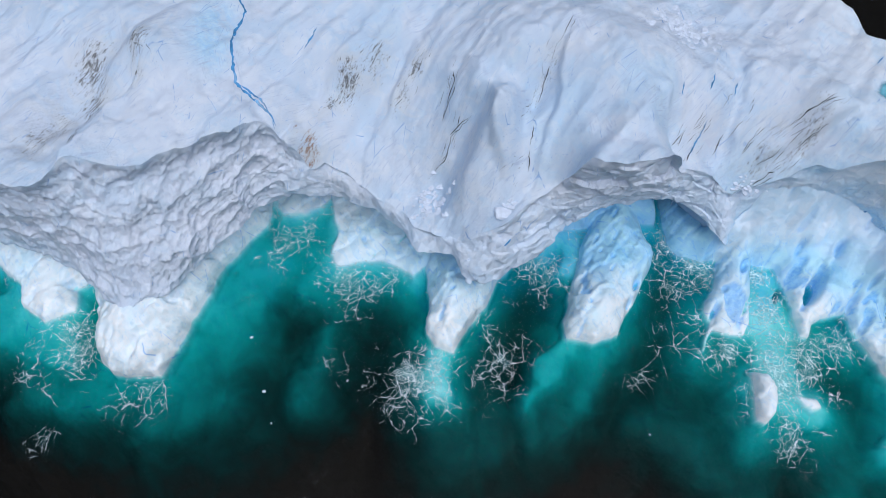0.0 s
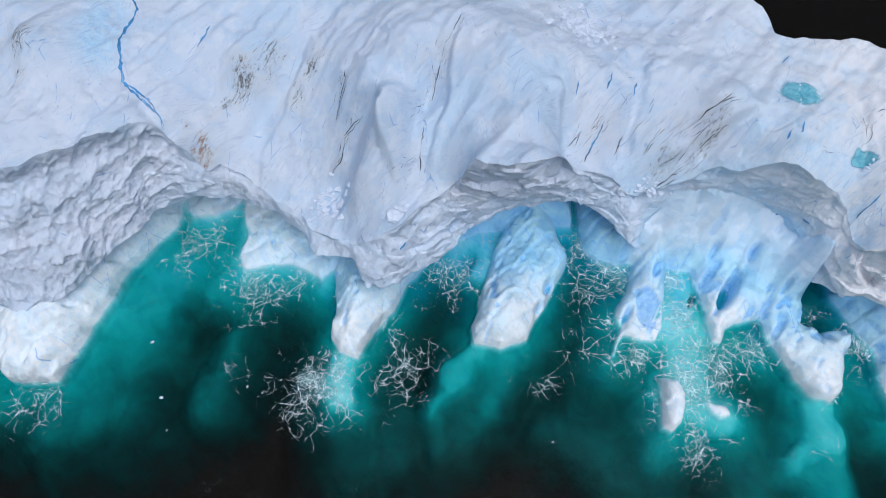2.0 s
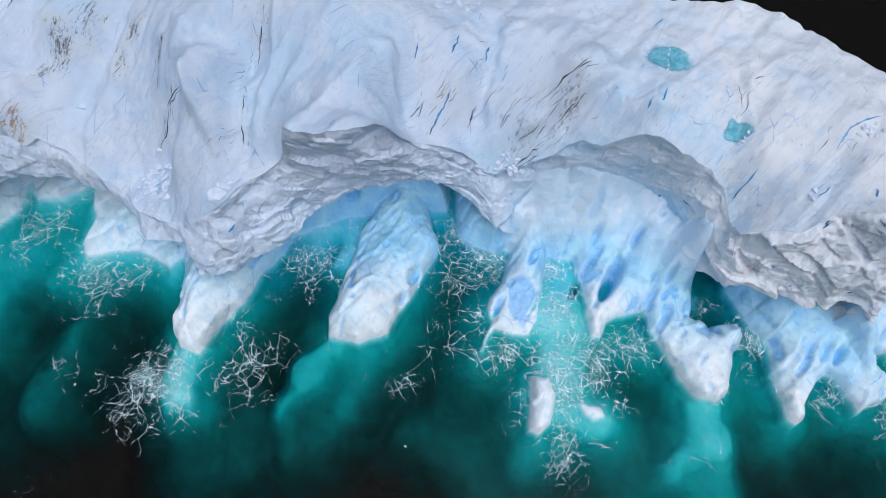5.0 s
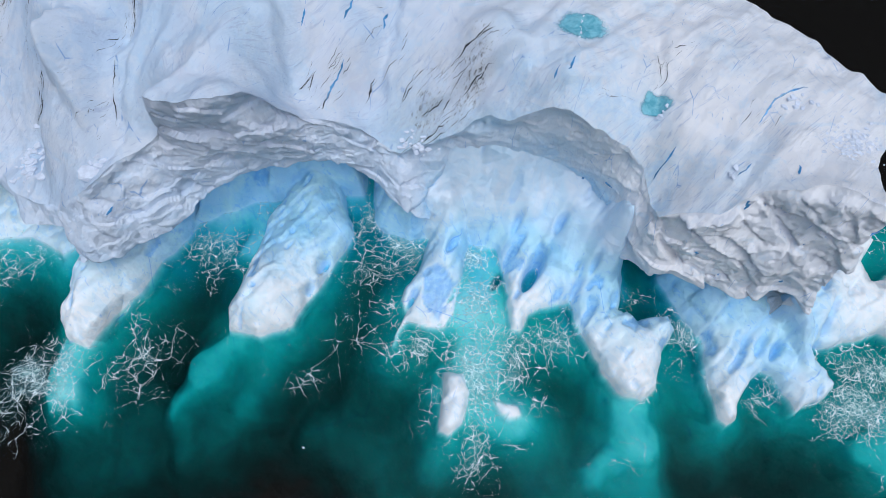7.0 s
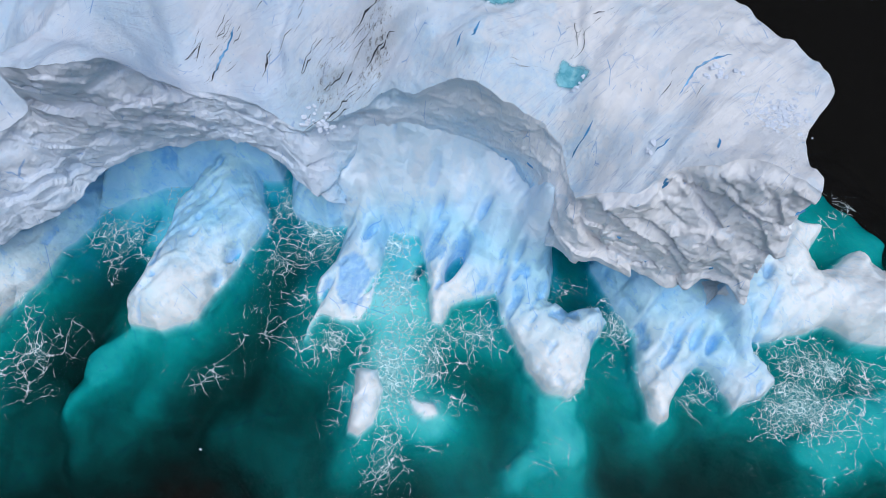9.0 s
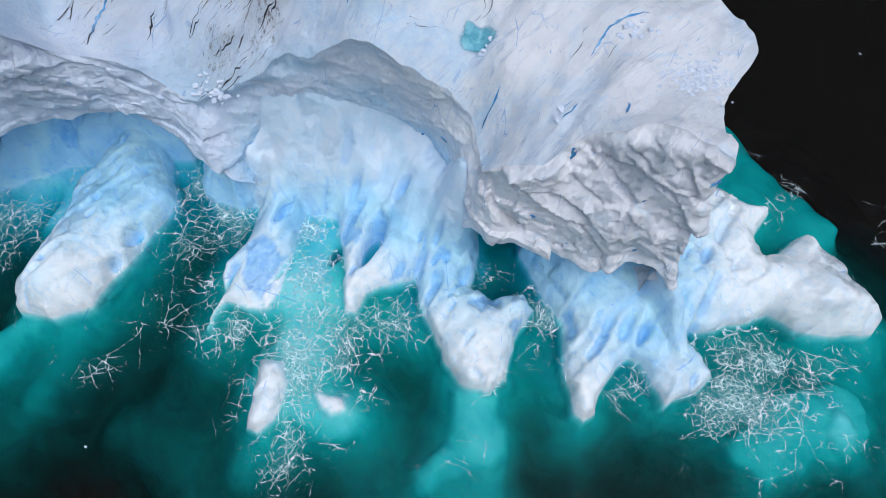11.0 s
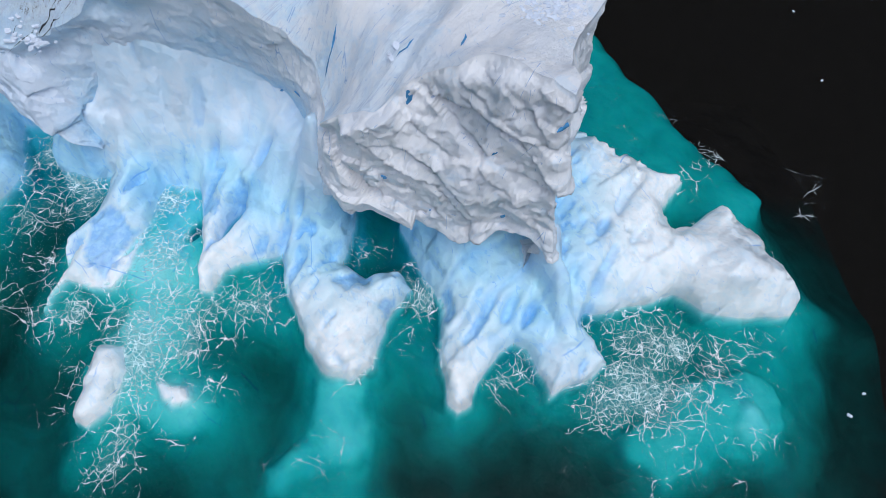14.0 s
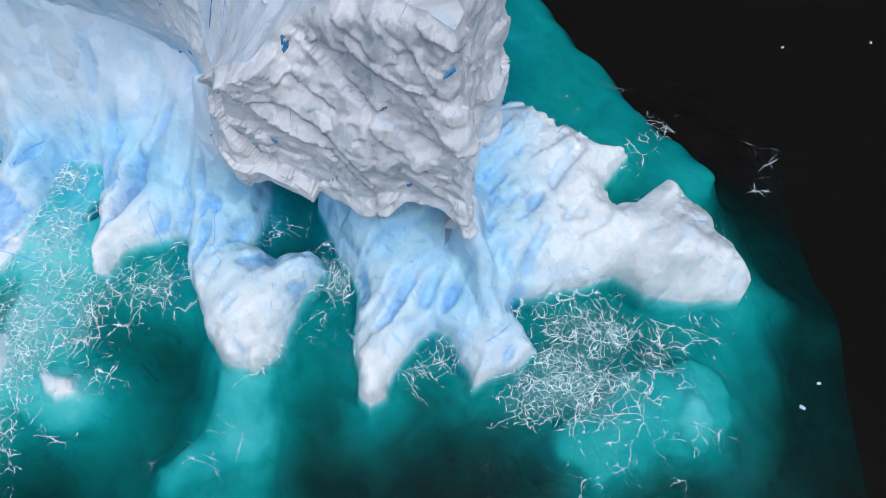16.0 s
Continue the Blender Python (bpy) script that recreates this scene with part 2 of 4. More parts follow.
    bumped(t, b, ((fine, 0.4, 0.18), (grain, 0.4, 0.07)), chipped(t, ((0.22, (1.2, 0.6, 1), -25, 0.28), (0.7, (1.2, 0.6, 1), -35, 0.26), (2.2, (1, 1, 1), 10, 0.15))))
    return m


def water_material():
    """Clear dark sea: see-through, with a weak gloss, wind ripples and lacy foam."""
    m = bpy.data.materials.new("sea_water")
    m.use_nodes = True
    t = m.node_tree
    t.nodes.clear()
    out = t.nodes.new("ShaderNodeOutputMaterial")
    p = place(t)
    clear = node(t, "ShaderNodeBsdfTransparent", Color=(0.93, 0.97, 0.97, 1))
    gloss = node(t, "ShaderNodeBsdfGlossy", Roughness=0.12, Color=(1, 1, 1, 1))
    ripple = noisetex(t, p, 0.9, 6, 0.6, 0.5)
    b = node(t, "ShaderNodeBump", Strength=0.35, Distance=0.3)
    t.links.new(ripple, b.inputs["Height"])
    t.links.new(b.outputs[0], gloss.inputs["Normal"])
    surf = node(t, "ShaderNodeMixShader", Fac=0.004)
    t.links.new(clear.outputs[0], surf.inputs[1])
    t.links.new(gloss.outputs[0], surf.inputs[2])
    # foam: fine threads drawn out into nets and swirls, denser where the swell breaks
    v = p
    for scale, reach in ((0.10, 3.2), (0.32, 1.3), (0.9, 0.80), (2.2, 0.34), (5.0, 0.09)):
        warp = node(t, "ShaderNodeTexNoise", Scale=scale, Detail=2.0)
        t.links.new(p, warp.inputs["Vector"])
        n = node(t, "ShaderNodeVectorMath", operation="MULTIPLY_ADD")
        t.links.new(warp.outputs["Color"], n.inputs[0])
        n.inputs[1].default_value = (reach, reach, 0)
        t.links.new(v, n.inputs[2])
        v = n.outputs[0]
    swirl = noisetex(t, v, 0.22, 5, 0.62)
    tatter = noisetex(t, v, 0.9, 6, 0.72)
    power = mathn(t, "ADD", attr(t, "foam"), mathn(t, "MULTIPLY", mathn(t, "SUBTRACT", swirl, 0.52), 2.6))
    there = ramp(t, attr(t, "foam"), 0.06, 0.22)
    web = None
    strength = mathn(t, "ADD", power, mathn(t, "MULTIPLY", mathn(t, "SUBTRACT", tatter, 0.5), 1.6))
    for scale, width, start in ((0.26, 0.048, 0.10), (0.52, 0.044, 0.22), (1.0, 0.036, 0.36), (1.9, 0.034, 0.66)):
        cell = node(t, "ShaderNodeTexVoronoi", feature="DISTANCE_TO_EDGE", voronoi_dimensions="2D", Scale=scale)
        t.links.new(v, cell.inputs["Vector"])
        some = mathn(t, "MULTIPLY", ramp(t, strength, start, start + 0.4), there)
        wide = mathn(t, "MAXIMUM", mathn(t, "MULTIPLY", mathn(t, "ADD", mathn(t, "MULTIPLY", some, 0.8), 0.3), width * scale), 0.0005)
        faint = mathn(t, "MULTIPLY", some, mathn(t, "ADD", mathn(t, "MULTIPLY", ramp(t, tatter, 0.36, 0.62), 1.15), 0.15))
        one = mathn(t, "MULTIPLY", mathn(t, "SUBTRACT", 1.0, mathn(t, "DIVIDE", cell.outputs["Distance"], wide), True), faint, True)
        web = one if web is None else mathn(t, "MAXIMUM", web, one)
    froth = mathn(t, "MULTIPLY", ramp(t, noisetex(t, v, 2.0, 10, 0.8), 0.44, 0.72), mathn(t, "MULTIPLY", ramp(t, power, 0.7, 1.5), there))
    foam = mathn(t, "MAXIMUM", web, mathn(t, "MULTIPLY", froth, 0.75))
    bubbles = node(t, "ShaderNodeBsdfDiffuse", Color=(0.30, 0.72, 0.73, 1))
    milky = node(t, "ShaderNodeMixShader")
    t.links.new(mathn(t, "MULTIPLY", mathn(t, "MULTIPLY", ramp(t, power, 0.5, 1.7), there), 0.42), milky.inputs[0])
    t.links.new(surf.outputs[0], milky.inputs[1])
    t.links.new(bubbles.outputs[0], milky.inputs[2])
    white = node(t, "ShaderNodeBsdfDiffuse", Color=(0.86, 0.94, 0.96, 1))
    mixed = node(t, "ShaderNodeMixShader")
    t.links.new(foam, mixed.inputs[0])
    t.links.new(milky.outputs[0], mixed.inputs[1])
    t.links.new(white.outputs[0], mixed.inputs[2])
    t.links.new(mixed.outputs[0], out.inputs["Surface"])
    return m


def plain(name, color, rough=0.5, spec=0.4, vary=0.25, scale=0.8):
    m, t, b = material(name, rough, spec)
    n = noisetex(t, place(t), scale, 5, 0.6)
    dark = tuple(v * (1 - vary) for v in color)
    t.links.new(mixc(t, ramp(t, n, 0.3, 0.7), dark, color), b.inputs["Base Color"])
    bumped(t, b, ((n, 0.3, 0.1),))
    return m


def pond_material():
    """Meltwater over ice: turquoise in the middle, thinning to nothing at a ragged shore."""
    m, t, b = material("melt_pond_water", 0.15, 0.4)
    p = place(t)
    n = noisetex(t, p, 0.9, 6, 0.65, 0.5)
    t.links.new(mixc(t, ramp(t, n, 0.35, 0.65), (0.10, 0.40, 0.50), (0.26, 0.62, 0.72)), b.inputs["Base Color"])
    bumped(t, b, ((noisetex(t, p, 3.0, 3, 0.5), 0.2, 0.04),))
    clear = node(t, "ShaderNodeBsdfTransparent")
    mix = t.nodes.new("ShaderNodeMixShader")
    shore = mathn(t, "ADD", attr(t, "depth"), mathn(t, "MULTIPLY", mathn(t, "SUBTRACT", n, 0.5), 0.5))
    t.links.new(mathn(t, "MULTIPLY", ramp(t, shore, 0.04, 0.38), 0.92), mix.inputs[0])
    t.links.new(clear.outputs[0], mix.inputs[1])
    t.links.new(b.outputs[0], mix.inputs[2])
    t.links.new(mix.outputs[0], t.nodes["Material Output"].inputs["Surface"])
    return m


FIRN, CLIFF, POLISHED = glacier_material("firn", 0.75, 0.55, 0.0), glacier_material("broken_ice", 0.6, 0.2, 1.0), glacier_material("melt_polished_ice", 0.5, 0.35, 0.25)
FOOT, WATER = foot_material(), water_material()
DARK_SHEET = plain("dark_sheet", (0.0112, 0.0092, 0.0080), 0.9, 0.0)
POND = pond_material()
RILL = plain("meltwater_blue", (0.10, 0.38, 0.75), 0.15, 0.5, 0.5, 0.8)
CRACK_DARK = plain("crack_dark", (0.055, 0.06, 0.075), 0.9, 0.1, 0.4, 1.5)
CHUNK = plain("chunk_ice", (0.76, 0.81, 0.92), 0.5, 0.3, 0.15, 2.0)


# ---- mesh helpers ----
def mesh_of(name, verts, faces, mat, attrs=None, shade=True):
    me = bpy.data.meshes.new(name)
    verts = np.asarray(verts, dtype=np.float32)
    faces = np.asarray(faces, dtype=np.int32)
    n = faces.shape[1]
    me.vertices.add(len(verts))
    me.vertices.foreach_set("co", verts.ravel())
    me.loops.add(faces.size)
    me.loops.foreach_set("vertex_index", faces.ravel())
    me.polygons.add(len(faces))
    me.polygons.foreach_set("loop_start", np.arange(0, faces.size, n, dtype=np.int32))
    me.polygons.foreach_set("use_smooth", np.full(len(faces), shade))
    for key, value in (attrs or {}).items():
        a = me.attributes.new(key, "FLOAT", "POINT")
        a.data.foreach_set("value", np.asarray(value, dtype=np.float32))
    me.update(calc_edges=True)
    me.validate()
    me.materials.append(mat)
    return me


def part(name, me, parent, label=""):
    ob = new(name, me)
    ob.parent = parent
    return tagged(ob, label) if label else ob


def grid_faces(nu, nv):
    i = (np.arange(nu - 1)[:, None] * nv + np.arange(nv - 1)[None, :]).ravel()
    return np.stack((i, i + nv, i + nv + 1, i + 1), 1)


def polygon_distance(x, y, poly):
    """Signed distance to a closed outline: inside positive."""
    p = np.asarray(poly, float)
    best = np.full(x.shape, 1e9)
    inside = np.zeros(x.shape, bool)
    for a, b in zip(p, np.roll(p, -1, 0)):
        e = b - a
        u = np.clip(((x - a[0]) * e[0] + (y - a[1]) * e[1]) / max(e @ e, 1e-9), 0, 1)
        best = np.minimum(best, (x - a[0] - u * e[0]) ** 2 + (y - a[1] - u * e[1]) ** 2)
        if a[1] != b[1]:
            cross = ((a[1] > y) != (b[1] > y)) & (x < (b[0] - a[0]) * (y - a[1]) / (b[1] - a[1]) + a[0])
            inside ^= cross
    return np.where(inside, 1, -1) * np.sqrt(best)


def line_distance(x, y, x0, y0, x1, y1):
    ex, ey = x1 - x0, y1 - y0
    u = np.clip(((x - x0) * ex + (y - y0) * ey) / max(ex * ex + ey * ey, 1e-9), 0, 1)
    return np.hypot(x - x0 - u * ex, y - y0 - u * ey), u


def spline(knots, step):
    """Points along a Catmull-Rom curve through the knots, about step apart by the first three columns."""
    k = np.asarray(knots, float)
    k = np.vstack((2 * k[0] - k[1], k, 2 * k[-1] - k[-2]))
    out = []
    for i in range(1, len(k) - 2):
        a, b, c, d = k[i - 1:i + 3]
        n = max(2, int(max(np.linalg.norm((c - b)[:3]), np.linalg.norm((c - b)[3:6])) / step))
        u = np.linspace(0, 1, n, endpoint=False)[:, None]
        s = 0.35
        m0, m1 = (c - a) * s, (d - b) * s
        out.append((2 * u ** 3 - 3 * u ** 2 + 1) * b + (u ** 3 - 2 * u ** 2 + u) * m0 + (3 * u ** 2 - 2 * u ** 3) * c + (u ** 3 - u ** 2) * m1)
    out.append(k[-2][None])
    return np.vstack(out)


# ---- the iceberg: rims and feet of its cliffs (x, y, z of the rim; x, y, z of the foot) ----
WEST_CLIFF = [
    (-84, 54, 27, -84, 50, 6), (-62, 45.5, 28, -66, 46, 6), (-54.9, 44, 28, -60, 44, 6), (-51.4, 43.5, 27.3, -55.1, 41.5, 6),
    (-47.3, 46.5, 29, -50.5, 37.5, 6), (-42.6, 46.7, 27, -46.4, 36.4, 6), (-35.9, 49.3, 27, -40.9, 38.7, 6),
    (-28, 53.3, 26, -34, 44.6, 8), (-23.9, 55.4, 25.3, -28.7, 49.8, 9.5), (-21.7, 53.5, 21, -24.3, 52.2, 11)]
SPUR_CLIFF = [
    (-21.7, 53.5, 21, -24.3, 52.2, 11), (-19, 53.6, 17, -19.1, 52.2, 11.3), (-15, 53, 15.5, -14.9, 51.9, 11),
    (-10, 50.8, 14, -10.1, 49.7, 11), (-6, 48.2, 13.6, -6.2, 47, 11), (-3.2, 44.6, 13, -3.6, 43.3, 11), (1.3, 43.8, 14, 1.3, 42.2, 10.5),
    (3.5, 42.6, 15.5, 2.9, 39.3, 9.8), (6, 42.0, 18, 5.4, 38.6, 9.5), (8.6, 42.3, 20.0, 8.3, 39.2, 9.5), (12, 45.8, 21, 12.9, 42.4, 10)]
BLOCK_CLIFF = [
    (12, 45.8, 21, 12.9, 42.4, 10), (15.8, 47.2, 22.5, 17.9, 46.5, 12), (18.0, 45.3, 31.6, 20.5, 47.8, 12.5), (20.7, 44.3, 32, 22.8, 48.8, 13),
    (24.9, 44.0, 32.2, 25.5, 49.7, 13), (28.2, 45.0, 31.6, 29.3, 50.4, 13), (31.6, 49.0, 22.6, 33.1, 50.7, 13), (36.3, 49.6, 19.8, 36, 49.3, 13),
    (39, 49.6, 16.8, 38.5, 48.2, 11.2), (40.3, 49.2, 15.6, 41.5, 46.6, 9), (41.3, 49.0, 15.2, 44.2, 47.2, 4.5)]
BAY_CLIFF = [
    (41.3, 49.0, 15.2, 44.2, 47.2, 4.5), (44, 50.0, 16.8, 45.6, 49.2, 5), (47, 50.4, 18.6, 47.5, 51.0, 6), (50, 50.6, 20, 50.5, 51.8, 6.5), (53, 50.2, 21, 54.0, 52, 6.5),
    (55.5, 49.4, 22.3, 57.0, 52, 6.5), (57.6, 48.8, 24.4, 59.6, 52, 6.5), (60.5, 48.5, 25, 61.5, 51.5, 6.5), (63.0, 48.0, 24.5, 63.2, 50.2, 7),
    (66.2, 47.3, 21.5, 65.4, 47.5, 8), (68.6, 45.6, 18.0, 66.6, 44.5, 7.5), (69.4, 42.6, 16.8, 67.0, 41.6, 7), (69.5, 39.3, 19.3, 68.2, 39.2, 7.6)]
PROW_CLIFF = [
    (69.5, 39.3, 19.3, 68.2, 39.2, 7.6), (72.1, 38.7, 21, 70.5, 38.3, 8.3), (74.3, 38.1, 22.5, 73.5, 37.8, 9.5), (76.4, 38.9, 24, 76.2, 36.8, 9.3),
    (79, 38.2, 27, 78.6, 35.6, 8.5), (81, 37.3, 29, 80.8, 34.5, 8.5), (83.2, 36.6, 29.5, 83.7, 34.3, 10.5), (84.9, 35.7, 29.7, 86.5, 33.9, 10),
    (87, 34.4, 29.6, 88.5, 32.8, 9)]
EAST_CLIFF = [
    (87, 34.4, 29.6, 88.5, 32.8, 9), (87.5, 35.6, 29.3, 88.9, 35.8, 6), (87.3, 37.1, 29, 88.9, 38.2, 4), (88, 40.7, 27.5, 89.2, 41.5, 2.5), (89.7, 43.5, 27, 90, 44.5, 1),
    (91.4, 44.9, 28, 91.4, 46, 0), (91.5, 46.8, 28, 91.5, 48, -3), (90.2, 50.3, 27, 90.4, 51.5, -5), (87.4, 55.6, 26, 87.8, 56.3, -5),
    (85.4, 59.6, 25, 86, 60, -5), (82.2, 63.1, 25, 82.8, 64, -5), (79.4, 66.6, 25, 80, 67.5, -5), (74.8, 69.3, 25, 75, 70.5, -5)]
NORTH_CLIFF = [
    (74.8, 69.3, 25, 75, 70.5, -5), (68.1, 69.9, 25, 68.3, 71.5, -5), (61.6, 70.6, 25, 62.5, 72, -5), (61.6, 74.2, 25, 63.5, 75.5, -5), (58.9, 77.9, 25, 61, 80, -5),
    (50, 87, 24, 52, 90, -5), (25, 100, 23, 26, 104, -5), (-30, 108, 23, -30, 112, -5), (-75, 100, 24, -78, 103, -5), (-84, 54, 27, -88, 54, 4)]

# crests and hollows of the upper surface (x, y, z)
WEST_HEIGHTS = [
    (-48.4, 55.9, 25.5), (-39.6, 63.6, 31.7), (-41.0, 59.9, 26.8), (-28.6, 60.9, 26.4), (-23.3, 68.8, 27.3), (-13.9, 65.8, 26.3), (-15.5, 62.6, 21.3),
    (-6.4, 63, 22.8), (-3.1, 69.2, 27), (9.9, 62.1, 34.4), (3.6, 55.8, 25.0), (6.0, 52.7, 30.0), (4.0, 57.6, 29.5), (-0.8, 51.1, 15.8), (-2.4, 52.1, 16.3), (3.1, 47.3, 21.5),
    (-4.1, 45.5, 13), (-18.2, 54.9, 20.3), (-10, 55, 17), (-60, 60, 27), (-55, 75, 29), (-40, 90, 25), (-10, 90, 25)]
EAST_HEIGHTS = [
    (12.3, 57.5, 27.3), (16.9, 56, 30), (22.4, 60.5, 35), (31.7, 57.8, 29.3), (33.4, 54.6, 25.0), (29.8, 52, 25.5), (36.6, 57, 26.6), (36.4, 54.0, 22.8), (49.8, 53.2, 22.2), (24, 54.5, 32.3), (18.6, 50.5, 30.8), (27.2, 50, 31), (23.5, 50, 31.5), (21, 53, 31.3), (25.5, 48.3, 31.2), (19.5, 49.5, 30), (36, 72.6, 25.5), (46.7, 65.9, 26.1),
    (44.5, 53.2, 20.2), (47.6, 55.0, 22.0), (38.5, 51.5, 19.2), (51.5, 56.3, 27), (49.5, 57.5, 27), (58.8, 51.5, 27.6), (61.2, 59.4, 26.5), (69, 50.4, 23.7), (70.8, 47, 24.3), (75.7, 46, 24.7),
    (80.1, 47, 27), (81.4, 49.3, 27.9), (82.6, 43.7, 27.4), (73.5, 42.9, 23.3), (78.8, 41.5, 26.8), (25, 85, 25), (50, 75, 25), (76, 58, 26)]
# runnels and troughs worn into it: two ends, depth, half-width
TROUGHS = [
    (4.8, 57.0, 0.5, 49.0, 2.6, 2.2), (13.5, 62, 9.5, 50, 1.6, 1.6), (-15.5, 64, -19.5, 57, 1.6, 2.2), (-6, 67, -12, 58, 1.3, 2.0), (33.5, 58, 29, 50.5, 2.4, 2.0),
    (-45, 66, -53, 50, 2.2, 2.5), (42, 60, 37, 52, 1.2, 1.5), (-28.2, 60.5, -22.4, 54.5, 1.2, 1.0), (56, 56, 50, 53, 1.0, 1.2), (70, 62, 68.5, 50, 0.7, 0.9)]

# steps: two ends, height on the right-hand side of the line, width over which it dies away
SCARPS = [
    (7.0, 48.5, 5.6, 57, 2.8, 4.5), (29.4, 57, 28.9, 48.5, 2.2, 3.5), (-48.5, 47, -38, 65, 2.0, 5.0), (39, 52, 43, 64, 0.9, 4.0), (-22, 55, -12, 70, 1.0, 4.0),
    (-12.5, 52, -4, 68, 0.8, 3.5), (12.5, 48, 16.5, 63, 1.3, 2.5), (-33, 51, -22, 70, 0.5, 4.0), (55.5, 55.8, 43.5, 52.2, 2.0, 4.5), (54, 57.6, 45, 55.2, 0.7, 3.0),
    (64.5, 52.0, 57.5, 50.6, 1.0, 3.5), (5.5, 57.5, 1.0, 56.5, 1.6, 4.0)]

CLIFFS = [WEST_CLIFF, SPUR_CLIFF, BLOCK_CLIFF, BAY_CLIFF, PROW_CLIFF, EAST_CLIFF, NORTH_CLIFF]
CENTRES = np.array([k[:3] for c in CLIFFS for k in c[:-1]] + WEST_HEIGHTS + EAST_HEIGHTS, float)


def _kernel(d2):
    return np.sqrt(d2 + 1.0)


_d2 = (CENTRES[:, None, 0] - CENTRES[None, :, 0]) ** 2 + (CENTRES[:, None, 1] - CENTRES[None, :, 1]) ** 2
WEIGHTS = np.linalg.solve(_kernel(_d2) - 0.25 * np.eye(len(CENTRES)), CENTRES[:, 2] - 25)


def upper_height(x, y):
    """Height of the iceberg's upper surface."""
    z = np.full(x.shape, 25.0)
    for (cx, cy, _), w in zip(CENTRES, WEIGHTS):
        z += w * _kernel((x - cx) ** 2 + (y - cy) ** 2)
    p = flat(x, y)
    for x0, y0, x1, y1, deep, wide in TROUGHS:
        d, u = line_distance(x + 0.8 * vnoise(p, 3.0, 5), y, x0, y0, x1, y1)
        z -= deep * np.exp(-(d / wide) ** 2) * (0.35 + 0.65 * u)
    ex, ey = x + 1.1 * fbm(p, 4.0, 6, 3), y
    for x0, y0, x1, y1, high, wide in SCARPS:
        lx, ly = x1 - x0, y1 - y0
        length = math.hypot(lx, ly)
        side = ((ex - x0) * ly - (ey - y0) * lx) / length
        u = ((ex - x0) * lx + (ey - y0) * ly) / length ** 2
        z += high * smooth(-0.5, 0.5, side) * np.exp(-np.maximum(side, 0) / wide) * smooth(-0.15, 0.15, u) * smooth(1.2, 0.8, u)
    c, s = math.cos(radians(40)), math.sin(radians(40))
    q = np.stack((x * c - y * s, (x * s + y * c) * 0.13, 0 * x), 1)
    z += 0.85 * fbm(p, 9, 11) + 0.55 * (1 - 2 * np.abs(fbm(q, 4.5, 15, 3))) + 0.10 * fbm(q, 1.3, 21, 3) + 0.22 * fbm(p, 2.5, 25, 3) + 0.34 * broken(x, y, 5.0, 31) + 0.14 * broken(x, y, 2.0, 41)
    z += 0.30 * slabs(x * 0.8 - y * 0.6, (x * 0.6 + y * 0.8) * 0.5, 3.2, 45) * smooth(-0.05, 0.4, vnoise(p, 11, 46)) + 0.10 * slabs(x, y * 0.7, 1.1, 47) * smooth(0.0, 0.4, vnoise(p, 6, 48))
    return z


STEP = 0.22
iceberg = tagged(new("iceberg"), "huge white iceberg with wave-cut blue foot in dark teal sea", "iceberg")


ROWS_HIGH = 112


